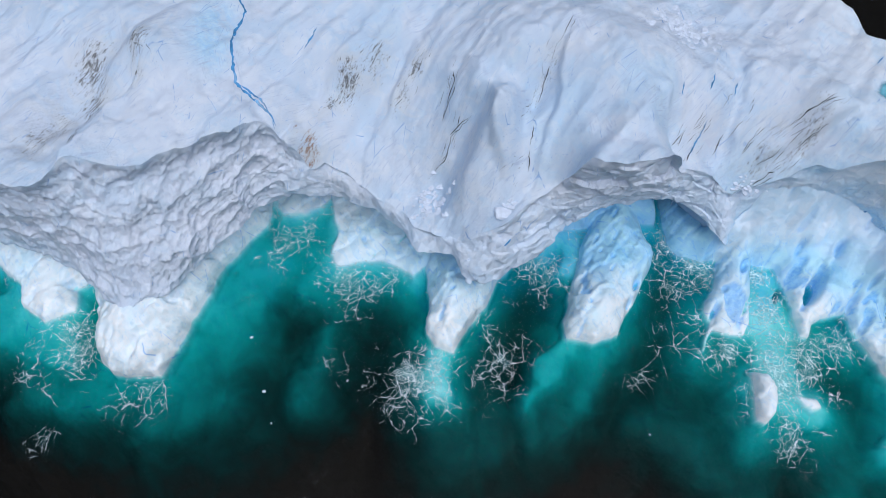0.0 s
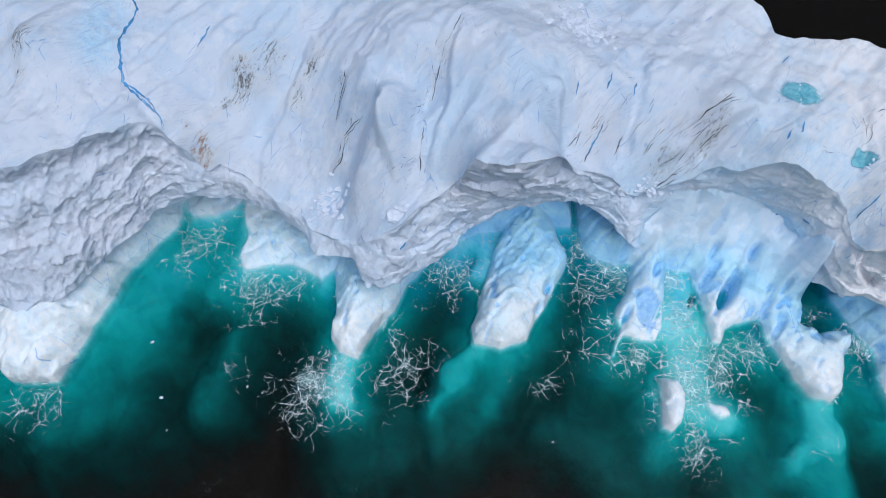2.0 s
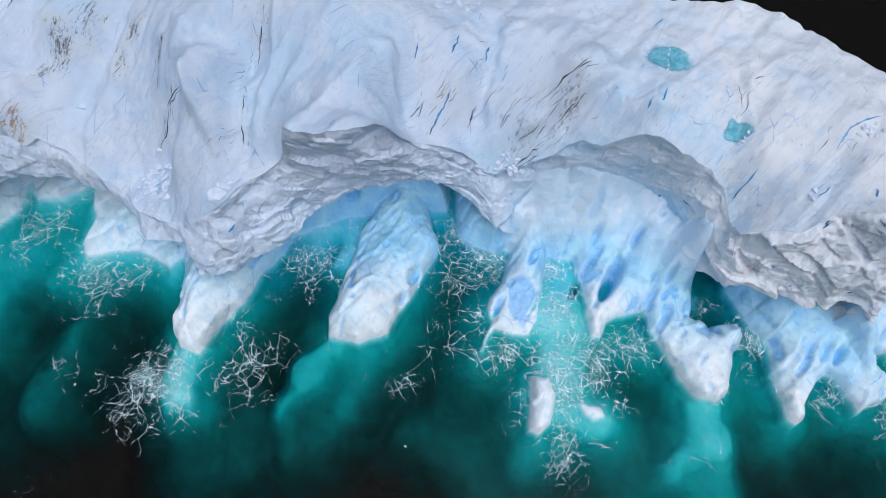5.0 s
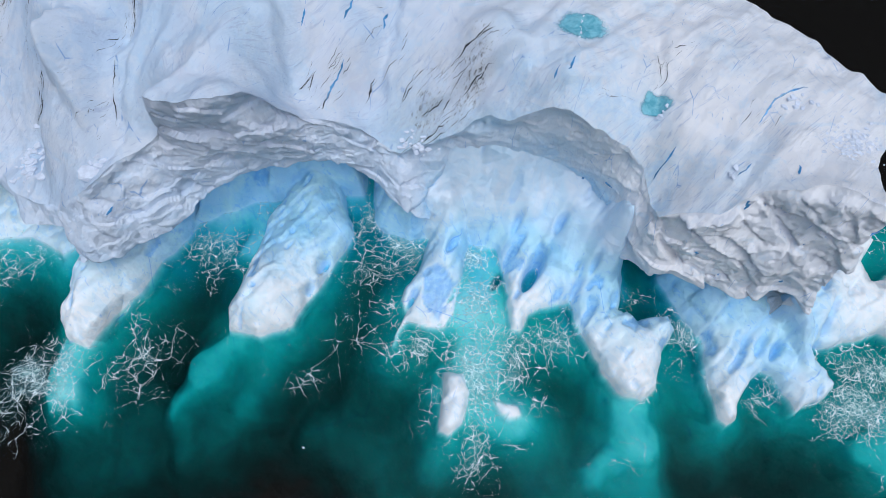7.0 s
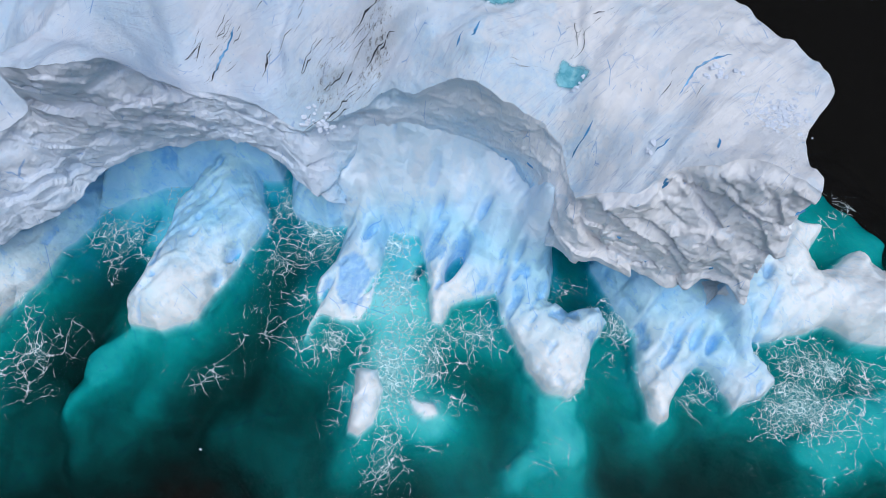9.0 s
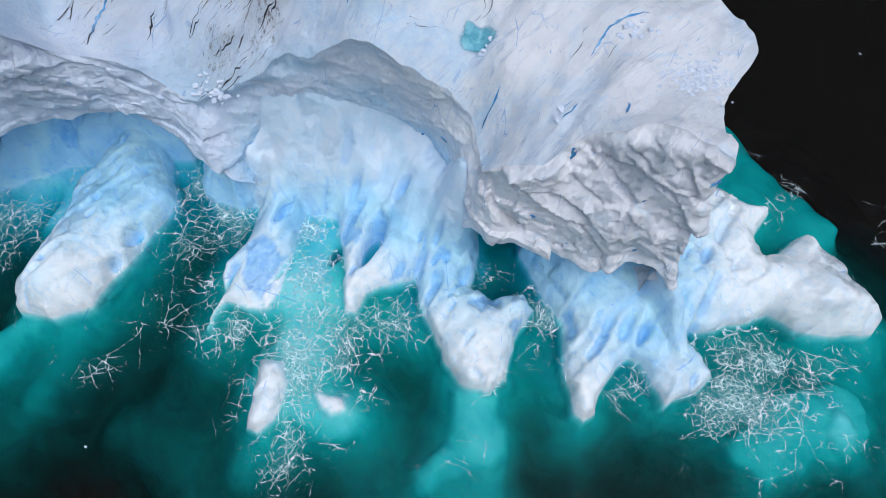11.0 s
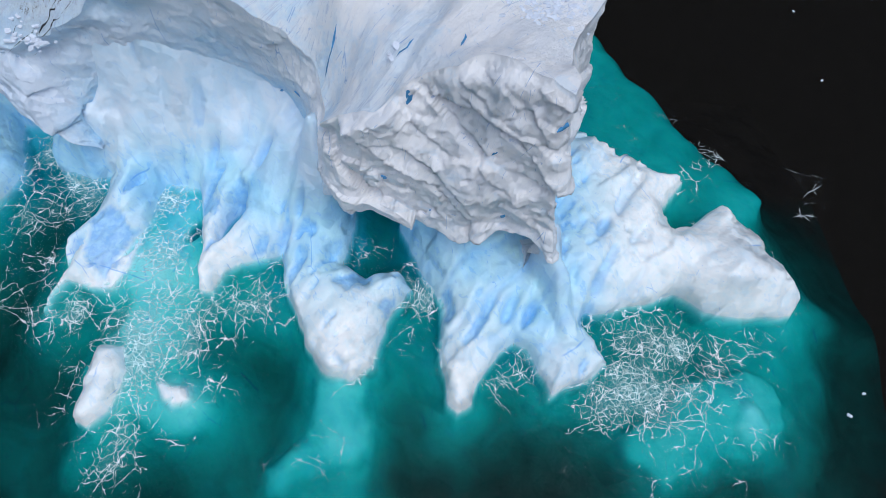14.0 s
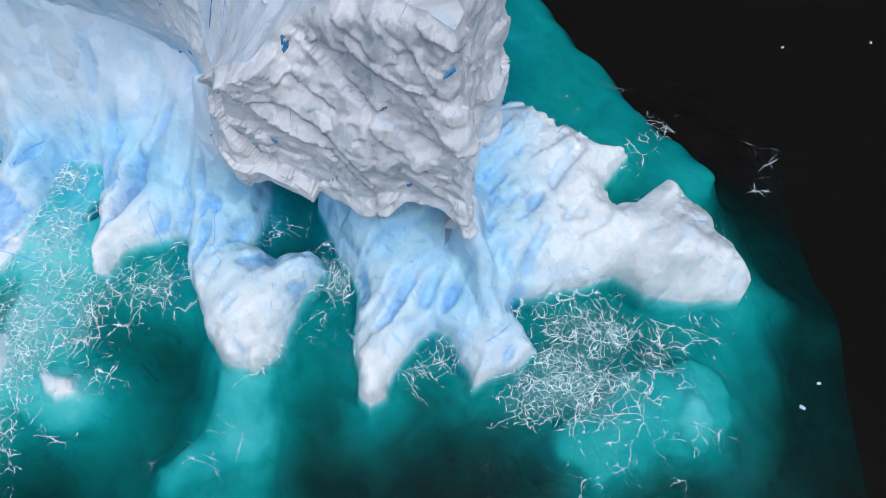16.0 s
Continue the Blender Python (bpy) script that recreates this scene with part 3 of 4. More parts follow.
def build_cliffs():
    """One continuous wall round the iceberg, cut into its faces."""
    sections, marks = [], [0]
    for knots in CLIFFS:
        q = spline(knots, STEP)[:-1]
        sections.append(q)
        marks.append(marks[-1] + len(q))
    q = np.vstack(sections)
    a, b = q[:, :3].copy(), q[:, 3:].copy()
    n, rows = len(a), ROWS_HIGH
    a[:, 0] += 0.3 * fbm(a, 3.5, 77, 3)
    a[:, 1] += 0.4 * fbm(a + 40, 3.0, 78, 3) + 0.6 * broken(q[:, 0], q[:, 1], 3.5, 83)
    a[:, 2] = upper_height(a[:, 0], a[:, 1])
    b[:, 1] += 0.8 * fbm(b, 4, 79, 3)
    b[:, 2] += 0.9 * fbm(b + 9, 5, 80, 3)
    tall = np.linalg.norm(a - b, axis=1)
    v = np.linspace(0, 1, rows)
    w = np.broadcast_to(v[None, :, None], (n, rows, 3))
    even = np.stack([np.convolve(np.concatenate((c[-20:], c, c[:20])), np.ones(41) / 41, "valid") for c in a.T], 1)
    fade = smooth(0, 0.25, v)[None, :, None]
    even = a[:, None] * (1 - fade) + even[:, None] * fade
    P = even * (1 - w) + b[:, None] * w
    mid = a[:, :2] + b[:, :2]
    along = np.roll(mid, -6, 0) - np.roll(mid, 6, 0)
    out = np.stack((along[:, 1], -along[:, 0]), 1)
    out /= np.linalg.norm(out, axis=1)[:, None] + 1e-9
    # how coarse each face is broken, and how blue: by section, blended along the wall
    coarse, tint, belly = (np.concatenate([np.full(len(c), w) for c, w in zip(sections, ws)]) for ws in (FACE_ROUGH, FACE_BLUE, FACE_BELLY))
    k = np.ones(31) / 31
    coarse, tint, belly = (np.convolve(np.concatenate((c[-15:], c, c[:15])), k, "valid") for c in (coarse, tint, belly))
    F = P.reshape(-1, 3)
    run = np.concatenate(([0], np.cumsum(np.linalg.norm(np.diff(mid, axis=0), axis=1)))) * 0.5
    U = np.repeat(run, rows)
    Z = F[:, 2] * 0.75
    u1, z1 = U * 0.75 - Z * 0.55, Z * 1.1 + U * 0.42
    plates, hollows = (np.repeat(np.convolve(np.concatenate((c[-15:], c, c[:15])), k, "valid"), rows) for c in (np.concatenate([np.full(len(c), w) for c, w in zip(sections, ws)]) for ws in (FACE_PLATES, FACE_SHELLS)))
    rough = 0.8 * broken(u1, z1, 9.0, 101)
    rough += plates * (1.9 * slabs(u1 * 0.75, z1 * 1.25, 6.0, 151) + 0.9 * slabs(u1 * 0.8 + 0.2 * z1, z1 * 1.3, 2.6, 161) + 0.20 * slabs(U, Z * 1.3, 1.0, 171))
    rough += hollows * (1.5 * shells(U * 0.8 + 0.3 * Z, Z * 1.1 - 0.2 * U, 3.4, 181) + 0.7 * shells(U, Z * 1.2, 1.5, 191) + 0.22 * shells(U, Z, 0.7, 195) - 0.8)
    amp = smooth(0, 0.08, v)[None, :] * np.minimum(1, tall / 9)[:, None] * coarse[:, None]
    push = np.sin(v * math.pi)[None, :] * (belly * tall)[:, None] + amp * rough.reshape(n, rows)
    recess = np.concatenate([np.full(len(c), w) for c, w in zip(sections, FACE_RECESS)]) * (0.6 + 0.9 * vnoise(np.stack((run, 0 * run, 0 * run), 1), 6.0, 271))
    recess = np.convolve(np.concatenate((recess[-12:], recess, recess[:12])), np.ones(25) / 25, "valid")
    push -= recess[:, None] * np.exp(-((v - 0.17) / 0.11) ** 2)[None, :]
    P[:, :, 0] += out[:, None, 0] * push
    P[:, :, 1] += out[:, None, 1] * push
    P[:, :, 2] += 0.3 * amp * rough.reshape(n, rows)
    under, last = [], P[:, -1]
    under_reach = np.concatenate([np.full(len(c), w) for c, w in zip(sections, FACE_UNDER)])
    for inward, down in ((0.4, 0.3), (2.0, 0.6), (11.0, 0.8)):
        w = last.copy()
        w[:, :2] -= out * (inward * under_reach)[:, None]
        w[:, 0] -= 0.5 * inward * smooth(79, 88, last[:, 0]) * (under_reach > 0.7)
        w[:, 2] -= down
        under.append(w[:, None])
    w = under[-1].copy()
    w[:, :, 2] = np.minimum(w[:, :, 2], -2)
    P = np.concatenate([P, *under, w], 1)
    m = P.shape[1]
    low = np.concatenate((v, np.ones(4)))
    blue = np.clip(tint[:, None] * (0.10 + 0.6 * smooth(0.3, 0.95, low)[None, :] + 0.6 * fbm(P.reshape(-1, 3), 8, 113).reshape(n, m)), 0, 1)
    # how much grey is mixed into each face, section by section
    face_grey = np.convolve(np.concatenate([np.full(len(c), w) for c, w in zip(sections, FACE_GREY)]), k, "same")
    grey_plate = face_grey[:, None] * smooth(0.0, 0.06, low)[None, :] * np.clip(0.85 + 0.5 * fbm(P.reshape(-1, 3), 7, 117).reshape(n, m), 0, 1)
    for i0, i1, label in zip(marks[:-1], marks[1:], FACE_LABELS):
        cols = np.arange(i0, i1 + 1) % n
        me = mesh_of("cliff_face", P[cols].reshape(-1, 3), grid_faces(len(cols), m)[:, ::-1], POLISHED if label.startswith("smooth") else CLIFF, {"blue": blue[cols].ravel(), "grey_plate": grey_plate[cols].ravel(), "east_white": smooth(38, 74, P[cols][:, :, 0].ravel())})
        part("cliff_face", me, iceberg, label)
    return a, P[:, :rows], out


FACE_RECESS = (0.7, 0.2, 1.7, 0.5, 0.25, 0.2, 0.0)
FACE_UNDER = (1.0, 1.0, 1.0, 1.0, 1.0, 0.25, 1.0)
FACE_PLATES = (0.25, 0.7, 0.9, 0.35, 0.95, 0.7, 0.8)
FACE_SHELLS = (1.0, 0.3, 0.3, 0.55, 0.2, 0.3, 0.3)
FACE_GREY = (0.7, 0.2, 0.4, 0.1, 0.12, 0.0, 0.3)
FACE_ROUGH = (0.55, 0.6, 0.8, 0.5, 0.9, 0.8, 0.9)
FACE_BLUE = (0.05, 0.1, 0.1, 1.0, 0.0, 0.1, 0.1)
FACE_BELLY = (-0.02, 0.02, 0.0, 0.0, 0.02, 0.0, 0.03)
FACE_LABELS = ("grey-white face of broken shell-like ice", "low rounded white ice lip", "white overhanging ice face with grey hollows", "smooth pale blue hollowed ice face",
               "steep grey-white faceted ice prow", "steep bright white ice side", "white ice side towards open sea")
rim, WALL, WALL_OUT = build_cliffs()

# dusty and sooty patches of the upper surface: x, y, radius, strength
DUST = [(-48, 63, 4.5, 1), (-47.5, 58.5, 4, 0.9), (-52, 52, 5, 0.9), (-40.5, 64.5, 3, 0.9), (-40.8, 60, 1.6, 0.9), (-9.5, 66.4, 3, 0.9), (-13.5, 63.5, 3.2, 1), (-15.8, 61.3, 1.6, 1), (-17, 58.6, 2.6, 0.6),
        (-3.7, 65, 2.4, 0.9), (-6, 61.6, 2.6, 0.8), (-19, 54.2, 2.6, 1), (-20.5, 56.5, 1.6, 0.7), (14, 60.3, 2.4, 0.7), (12.3, 56.6, 2.0, 0.6), (44.5, 52.3, 4, 0.75), (49.5, 54.2, 4, 0.8), (34, 54, 2.6, 0.5), (0, 53.5, 2.2, 0.6), (69.5, 54, 2.4, 0.5)]


def build_top():
    loop = rim
    xs, ys = np.arange(-86, 94, 0.25), np.concatenate((np.arange(33, 78, 0.25), np.arange(78, 112, 0.6)))
    X, Y = np.meshgrid(xs, ys, indexing="ij")
    x, y = X.ravel(), Y.ravel()
    inside = polygon_distance(x, y, loop[::2, :2]) > 0
    faces = grid_faces(len(xs), len(ys))
    keep = inside[faces].any(1)
    faces = faces[keep]
    used = np.zeros(len(x), bool)
    used[faces.ravel()] = True
    for i in np.nonzero(used & ~inside)[0]:
        j = np.argmin((loop[:, 0] - x[i]) ** 2 + (loop[:, 1] - y[i]) ** 2)
        x[i], y[i] = loop[j, :2]
    z = np.zeros(len(x))
    z[used] = upper_height(x[used], y[used])
    number = np.cumsum(used) - 1
    dirt = np.zeros(len(x))
    for cx, cy, r, s in DUST:
        dirt = np.maximum(dirt, s * np.exp(-(((x - cx) * 0.9 - (y - cy) * 0.4) ** 2 * 1.8 + ((y - cy) * 0.9 + (x - cx) * 0.4) ** 2 * 0.6) / r ** 2))
    p = flat(x, y)
    blue = 0.4 * smooth(34, 42, x) * smooth(73, 66, x) * smooth(55, 50, y + 2 * fbm(p, 6, 226, 3)) + 0.6 * smooth(3.2, 1.0, np.hypot((x + 31.5) * 0.7, (y - 67.5) * 0.35)) + 0.22 * smooth(0.15, 0.55, fbm(p, 7, 227, 4)) * smooth(-40, -10, x)
    rust = smooth(7, 3, np.hypot(x + 19.5, y - 53.5)) + 0.4 * smooth(4, 1, np.hypot(x + 16, y - 59))
    # shade of two south-facing slopes and a notch, painted in as grey
    me = mesh_of("summit_snowfield", np.stack((x, y, z), 1)[used], number[faces], FIRN, {"dirt": dirt[used], "blue": np.clip(blue[used], 0, 1), "rust": rust[used], "grey_plate": (0.55 * np.exp(-((x - 36.5) ** 2 + (y - 53) ** 2) / 9) + 0.5 * np.exp(-((x - 50) / 5) ** 2 - ((y - 53.6) / 2) ** 2) + 0.35 * np.exp(-((x - 2.5) / 2.5) ** 2 - ((y - 54) / 3) ** 2))[used], "east_white": smooth(38, 74, x[used])})
    part("summit_snowfield", me, iceberg, "lavender-white old snow combed into grooves, with sooty streaks")


build_top()

# ---- the wave-cut foot: outlines at the waterline, crest height, rounding, drop at the water's edge ----
FOOT_LOBES = [
    ([(-90, 62), (-90, 44), (-72, 45.6), (-68, 42.6), (-66, 38.3), (-62, 35.9), (-58, 37.8), (-58.5, 41), (-56, 43), (-54, 62)], 2.0, 2.5, 0.8),
    ([(-56, 62), (-56, 42), (-54, 38), (-53, 33), (-51.3, 29.6), (-49.7, 27.8), (-46.1, 27.2), (-42.4, 27.4), (-41.5, 29.6), (-37.8, 38.8), (-35.1, 45.6), (-29.6, 52.8), (-28.6, 57), (-28, 62)], 4.0, 2.5, 2.2),
    ([(-28.6, 57), (-27, 55), (-23, 54.8), (-18.7, 58.3), (-17.3, 52.8), (-18.5, 47.6), (-16.8, 45.6), (-9.5, 46.6), (-4.9, 43.6), (-1.3, 46.6), (0, 62), (-28, 62)], 0.7, 3.0, 0.3),
    ([(-2.2, 62), (-2.2, 45.6), (-2.5, 34.1), (-1.2, 31.4), (1.4, 30.9), (4, 35), (6.8, 38.8), (9.2, 43.6), (12.5, 47.6), (14, 62)], 3.0, 2.0, 2.2),
    ([(25, 62), (24.5, 54), (23.2, 51), (22, 46.5), (20.4, 41), (18.6, 35.9), (18.8, 33.2), (23.1, 32.5), (26.7, 33.8), (28.9, 37.8), (32.3, 43.6), (34, 46.8), (33, 50), (32, 54), (33, 62)], 3.2, 2.2, 2.2),
    ([(12.5, 62), (12.5, 48.6), (16, 50.6), (20.5, 52), (25, 53), (30, 53.6), (35, 53), (36, 62)], 10.0, 3.0, 0.4),
    ([(36.5, 62), (36.2, 53.5), (36.6, 50), (38.4, 47.2), (41.8, 46.1), (46, 47.6), (46, 62)], 1.6, 1.5, 1.6),
    ([(44, 62), (44.8, 47.6), (43, 41.7), (40.9, 37.6), (41.7, 35.7), (40, 31.5), (41.8, 34.6), (44.6, 34), (46.8, 33.8), (48.2, 38.4), (49, 43), (50.3, 46), (53, 47), (53, 62)], 2.2, 1.8, 1.2),
    ([(50, 62), (51, 48), (52.9, 46.7), (54.3, 41.7), (54.8, 36.9), (55.1, 33.6), (56.5, 33.4), (57.4, 35.7), (60.7, 36.9), (63, 37.3), (64.1, 33.1), (65.7, 27.9), (67.6, 25.8), (70.9, 24.3), (72.6, 25.8), (74, 30.9), (75.7, 33.7), (75, 35.0), (71.5, 34.6), (69.4, 36.2), (69.9, 41), (70, 62)], 2.6, 2.2, 2.2),
    ([(74, 62), (74.6, 41), (77, 35.6), (78.9, 31.8), (79, 27), (79.5, 22.5), (80.3, 21.6), (81.6, 22.5), (82.4, 24.8), (84.1, 27.3), (85.6, 28.3), (87, 27.6), (87.7, 25.6), (88.8, 23.4), (92, 24.4), (94.5, 26.2), (93, 29.3), (94, 46), (90, 62)], 2.4, 1.8, 2.0),
    ([(88, 46), (90, 30), (94.6, 31.3), (99.4, 32.2), (101.9, 33.2), (104.4, 31), (107.3, 30.8), (112.7, 31.3), (113.7, 32.6), (112.8, 35.3), (111.1, 39.1), (109.2, 41.9), (107.8, 43.0), (104.4, 40.4), (101.9, 40.3), (101.7, 42.5), (104.2, 46.1), (101.8, 47.2), (97.4, 49.8), (94, 52), (88, 52)], 3.0, 2.2, 2.2),
    ([(41.5, 62), (42.2, 47.4), (45, 46.2), (48.5, 46), (50.5, 45.2), (53, 45), (56, 44), (60, 40), (69, 40), (70, 62)], 2.6, 2.0, 0.6),
    ([(46.1, 27.8), (45.8, 23.6), (46.1, 20.6), (47.1, 20.1), (48.5, 21.6), (49.4, 25), (48.5, 27.8)], 1.6, 1.0, 1.8),
    ([(52.6, 24.2), (53.3, 22.9), (54.6, 22), (56, 22.6), (55.7, 23.8)], 0.5, 0.8, 0.4),
]
# swells of the foot above water: x, y, radius, extra height
FOOT_HILLS = [(67.6, 43.5, 2.2, 3.0), (66.5, 47, 5, 1.5), (-46, 36, 6, 2.0), (24, 38, 6, 1.0), (2, 40, 4, 2.5), (91, 36, 3.5, 2.0), (107.3, 32.6, 4.2, 2.2), (100.5, 41, 4, 1.2),
              (38, 50.5, 5, 2.0), (43, 47.8, 2.0, 5.0), (79, 38, 6, 2.5), (64.5, 45, 4, 1.5), (43.6, 48.2, 2.0, 4.0)]
# tongues of ice under water: two ends, half-width, depth of the crest, steepness of the flank
TONGUES = [
    (-36, 41, -25, 53, 6.5, 2.3, 0.8), (-33, 36, -30, 44, 4.5, 3.2, 0.7), (-38, 30, -32, 35, 4, 3.2, 0.6), (-44, 24, -36, 27, 4, 4.2, 0.5), (-18, 47, -20.5, 43, 2.4, 2.2, 0.9), (-16.8, 39, -21.4, 27, 1.6, 4.4, 0.7), (-0.5, 31, -0.8, 26, 1.8, 0.7, 0.9), (2, 28, 4, 20, 5, 6.0, 0.6),
    (21, 31.5, 16, 28, 1.5, 1.8, 1.1), (16, 28, 12.6, 23.5, 1.1, 2.2, 1.1), (25, 31, 22, 26, 1.8, 3.6, 0.9), (22, 26, 14, 20, 2.0, 5.2, 0.8), (51.5, 47, 51, 30, 3.4, 0.7, 0.8), (51, 30, 49, 25, 3.0, 0.9, 0.8), (50, 25, 54, 23.3, 1.6, 0.7, 0.9),
    (70, 27, 69, 19, 2.2, 1.3, 0.8), (69, 20, 65.5, 15, 1.4, 1.6, 0.8), (69, 19, 69, 9, 2.4, 2.4, 0.7), (60.5, 22, 60, 10, 3.0, 4.8, 0.7), (78, 22, 84, 26, 3, 6.5, 0.7), (72.5, 30, 76.5, 28, 3.0, 2.8, 0.8),
    (95, 27, 108, 24, 5.5, 3.1, 0.45), (102, 25, 111, 30, 4.0, 4.2, 0.30), (104, 20, 112, 25, 3.0, 4.6, 0.30), (99, 19, 108, 22, 3.2, 1.6, 0.8), (110, 27, 113, 31, 3.5, 2.8, 0.9), (91, 70, 102, 51.5, 5.5, 2.4, 1.2), (104, 50, 109.5, 43, 3.6, 2.4, 1.2), (112, 37, 116.5, 31, 2.2, 3.6, 0.8), (108, 20, 114, 25, 3.0, 3.8, 0.6), (107, 20.2, 107.6, 20.6, 1.4, 1.0, 1.2), (47, 17, 50, 20, 2.5, 3.4, 0.8),
    (38, 36, 44, 30, 3.0, 4.6, 0.8), (15, 51.5, 24, 54, 2.0, 0.45, 0.5), (20.5, 46, 21, 52, 2.0, 0.5, 0.6), (31, 54, 36, 53, 2.0, 1.2, 0.6), (-60, 33, -70, 38, 4, 1.6, 0.8), (-62, 28, -52, 27, 4, 3.6, 0.8), (34, 22, 46, 14, 4.0, 6.0, 0.7), (58, 33, 63, 34, 3, 2.4, 0.9)]


PITS = [(57.9, 40.4, 1.5, 4.2), (42.5, 37.5, 0.8, 1.6), (30.6, 41.8, 0.8, 2.4), (29.0, 38.6, 0.55, 1.4), (85.3, 30.6, 0.9, 1.6), (87.2, 30.2, 0.8, 1.6), (83.4, 30.9, 0.7, 1.2), (63.5, 38.5, 0.8, 1.3), (92.6, 30.5, 0.8, 1.6), (94.5, 38.5, 0.8, 1.0), (68.3, 37.2, 0.8, 1.0), (53.4, 40.5, 0.7, 1.5), (47.6, 44.5, 0.8, 1.6), (61.5, 46.0, 0.9, 1.5), (56.0, 46.5, 0.8, 1.5), (65.5, 40.5, 0.7, 1.2), (81.5, 28.0, 0.6, 1.0)]


def pit_reach(x, y, cx, cy):
    """Distance from a melt pit's middle; pits are drawn out up the slope, with a straighter eastern lip."""
    u, v = (x - cx) * 0.8 - (y - cy) * 0.55, (x - cx) * 0.55 + (y - cy) * 0.8
    return np.hypot(u * (1.3 + 0.5 * (u > 0)), v * 0.62 + 0.25 * u)


def scoop(x, y):
    """Melt scoops: slanting hollows, steep on one side."""
    q = np.stack((x * 0.85 - y * 0.5, (x * 0.5 + y * 0.85) * 0.5, 0 * x), 1)
    q = q + 0.5 * np.stack((fbm(q, 1.5, 241, 2), fbm(q + 7, 1.5, 242, 2), 0 * x), 1)
    return smooth(0.42, 0.72, vnoise(q, 1.5, 213)) * smooth(-0.1, 0.35, vnoise(q + 3, 7, 219)) + 0.6 * smooth(0.5, 0.75, vnoise(q, 0.75, 223)) * smooth(-0.1, 0.4, vnoise(q + 9, 5, 229))


def flutes(x, y):
    """Runnels down the foot: 0..1 across each, with a sharp step on its east side, and where they are worn in."""
    p = flat(x, y)
    c = (x * 0.66 - y * 0.75 + 1.6 * fbm(p, 7, 251, 3) + 0.5 * broken(x, y, 2.5, 252)) / 3.4
    where = smooth(-0.15, 0.35, vnoise(p, 8, 253) + 0.25)
    return c - np.floor(c), where


def foot_height(x, y):
    p = flat(x, y)
    wx, wy = x + 0.55 * fbm(p, 3.0, 201, 3), y + 0.55 * fbm(p + 31, 3.0, 202, 3)
    top = np.full(x.shape, -60.0)
    edge = np.full(x.shape, -99.0)
    for outline, high, rounding, cut in FOOT_LOBES:
        d = polygon_distance(wx, wy, outline)
        z = np.where(d > 0, high * (1 - np.exp(-np.maximum(d, 0) / rounding)) + 0.45 * cut * smooth(0, 0.4, d), d * 0.85 - cut * smooth(0, -0.5, d))
        top = np.maximum(top, z)
        edge = np.maximum(edge, d)
    for cx, cy, r, h in FOOT_HILLS:
        top += h * np.exp(-((x - cx) ** 2 + (y - cy) ** 2) / r ** 2) * smooth(0, 2.5, edge)
    bowl = smooth(43, 46.5, x) * smooth(0, 2.0, edge) * smooth(53.5, 51.5, y)
    top += bowl * smooth(71, 67, x) * (13 * np.clip((y - 44.2 + 1.2 * fbm(p, 5, 206, 3)) / 7.8, 0, 1.2) ** 2.1 + 1.2 * smooth(40, 46, y))
    top += bowl * 9 * np.clip((x - 62.5 - 0.35 * (y - 42) + 0.8 * fbm(p, 4, 207, 3)) / 5.5, 0, 1) ** 2 * smooth(38.5, 42.5, y) * smooth(72, 69, x)
    sub = np.full(x.shape, -60.0)
    bx, by = x + 2.6 * fbm(p, 8, 203, 4), y + 2.6 * fbm(p + 17, 8, 204, 4)
    for x0, y0, x1, y1, r, deep, steep in TONGUES:
        d, _ = line_distance(bx, by, x0, y0, x1, y1)
        sub = np.maximum(sub, -deep - 1.45 * steep * np.maximum(d - r, 0) - 0.5 * (np.minimum(d, r) / r) ** 2)
    # an assumed deep shelf, added to tone the sea dark teal round the ice
    d = polygon_distance(bx, by, [(-95, 70), (-95, 28), (-50, 23), (-15, 22), (10, 19), (45, 14), (70, 8), (100, 13), (111, 17), (116, 28), (112.5, 42), (100, 58), (80, 75)])
    sub = np.maximum(sub, np.where(d > 0, -10.5 - 8 * np.exp(-d / 6), -18.5 + d * (1.3 + 5 * smooth(88, 100, x))))
    k = 1.3
    z = np.maximum(top, sub)
    z = z + np.log(np.exp((top - z) * k) + np.exp((sub - z) * k)) / k * smooth(-0.5, -2.0, z)
    # scoops, flutes and melt pits
    dry = smooth(-0.2, 0.8, z)
    groove, worn = flutes(x, y)
    q = np.stack((x * 0.8 - y * 0.45, (x * 0.45 + y * 0.8) * 0.35, 0 * x), 1)
    z += dry * (0.26 * broken(x, y, 5.2, 216) + 0.55 * slabs(x * 0.8 - y * 0.6, (x * 0.6 + y * 0.8) * 0.45, 3.4, 256) + 0.22 * slabs(x * 0.8 - y * 0.6, (x * 0.6 + y * 0.8) * 0.5, 1.4, 257) + 0.08 * broken(x, y, 1.9, 217) + 0.04 * broken(x, y, 0.9, 218) + 0.25 * fbm(p, 4.5, 211, 2) + 0.14 * fbm(q, 2.0, 212, 3) - 0.75 * scoop(x, y) + 0.60 * (groove - 0.5) * smooth(1.0, 0.93, groove) * worn)
    z += (1 - dry) * 0.5 * fbm(p, 6, 214, 3)
    for cx, cy, r, deep in PITS:
        z -= deep * np.exp(-(pit_reach(x, y, cx, cy) / r) ** 4)
    # the keel below the prow
    d, u = line_distance(x + 0.4 * vnoise(p, 2, 215), y, 88.6, 35, 90.7, 28.2)
    z = np.maximum(z, 10.5 - 7.5 * u ** 0.8 - 5.0 * np.maximum(d - 0.5, 0) ** 1.15)
    return z, edge


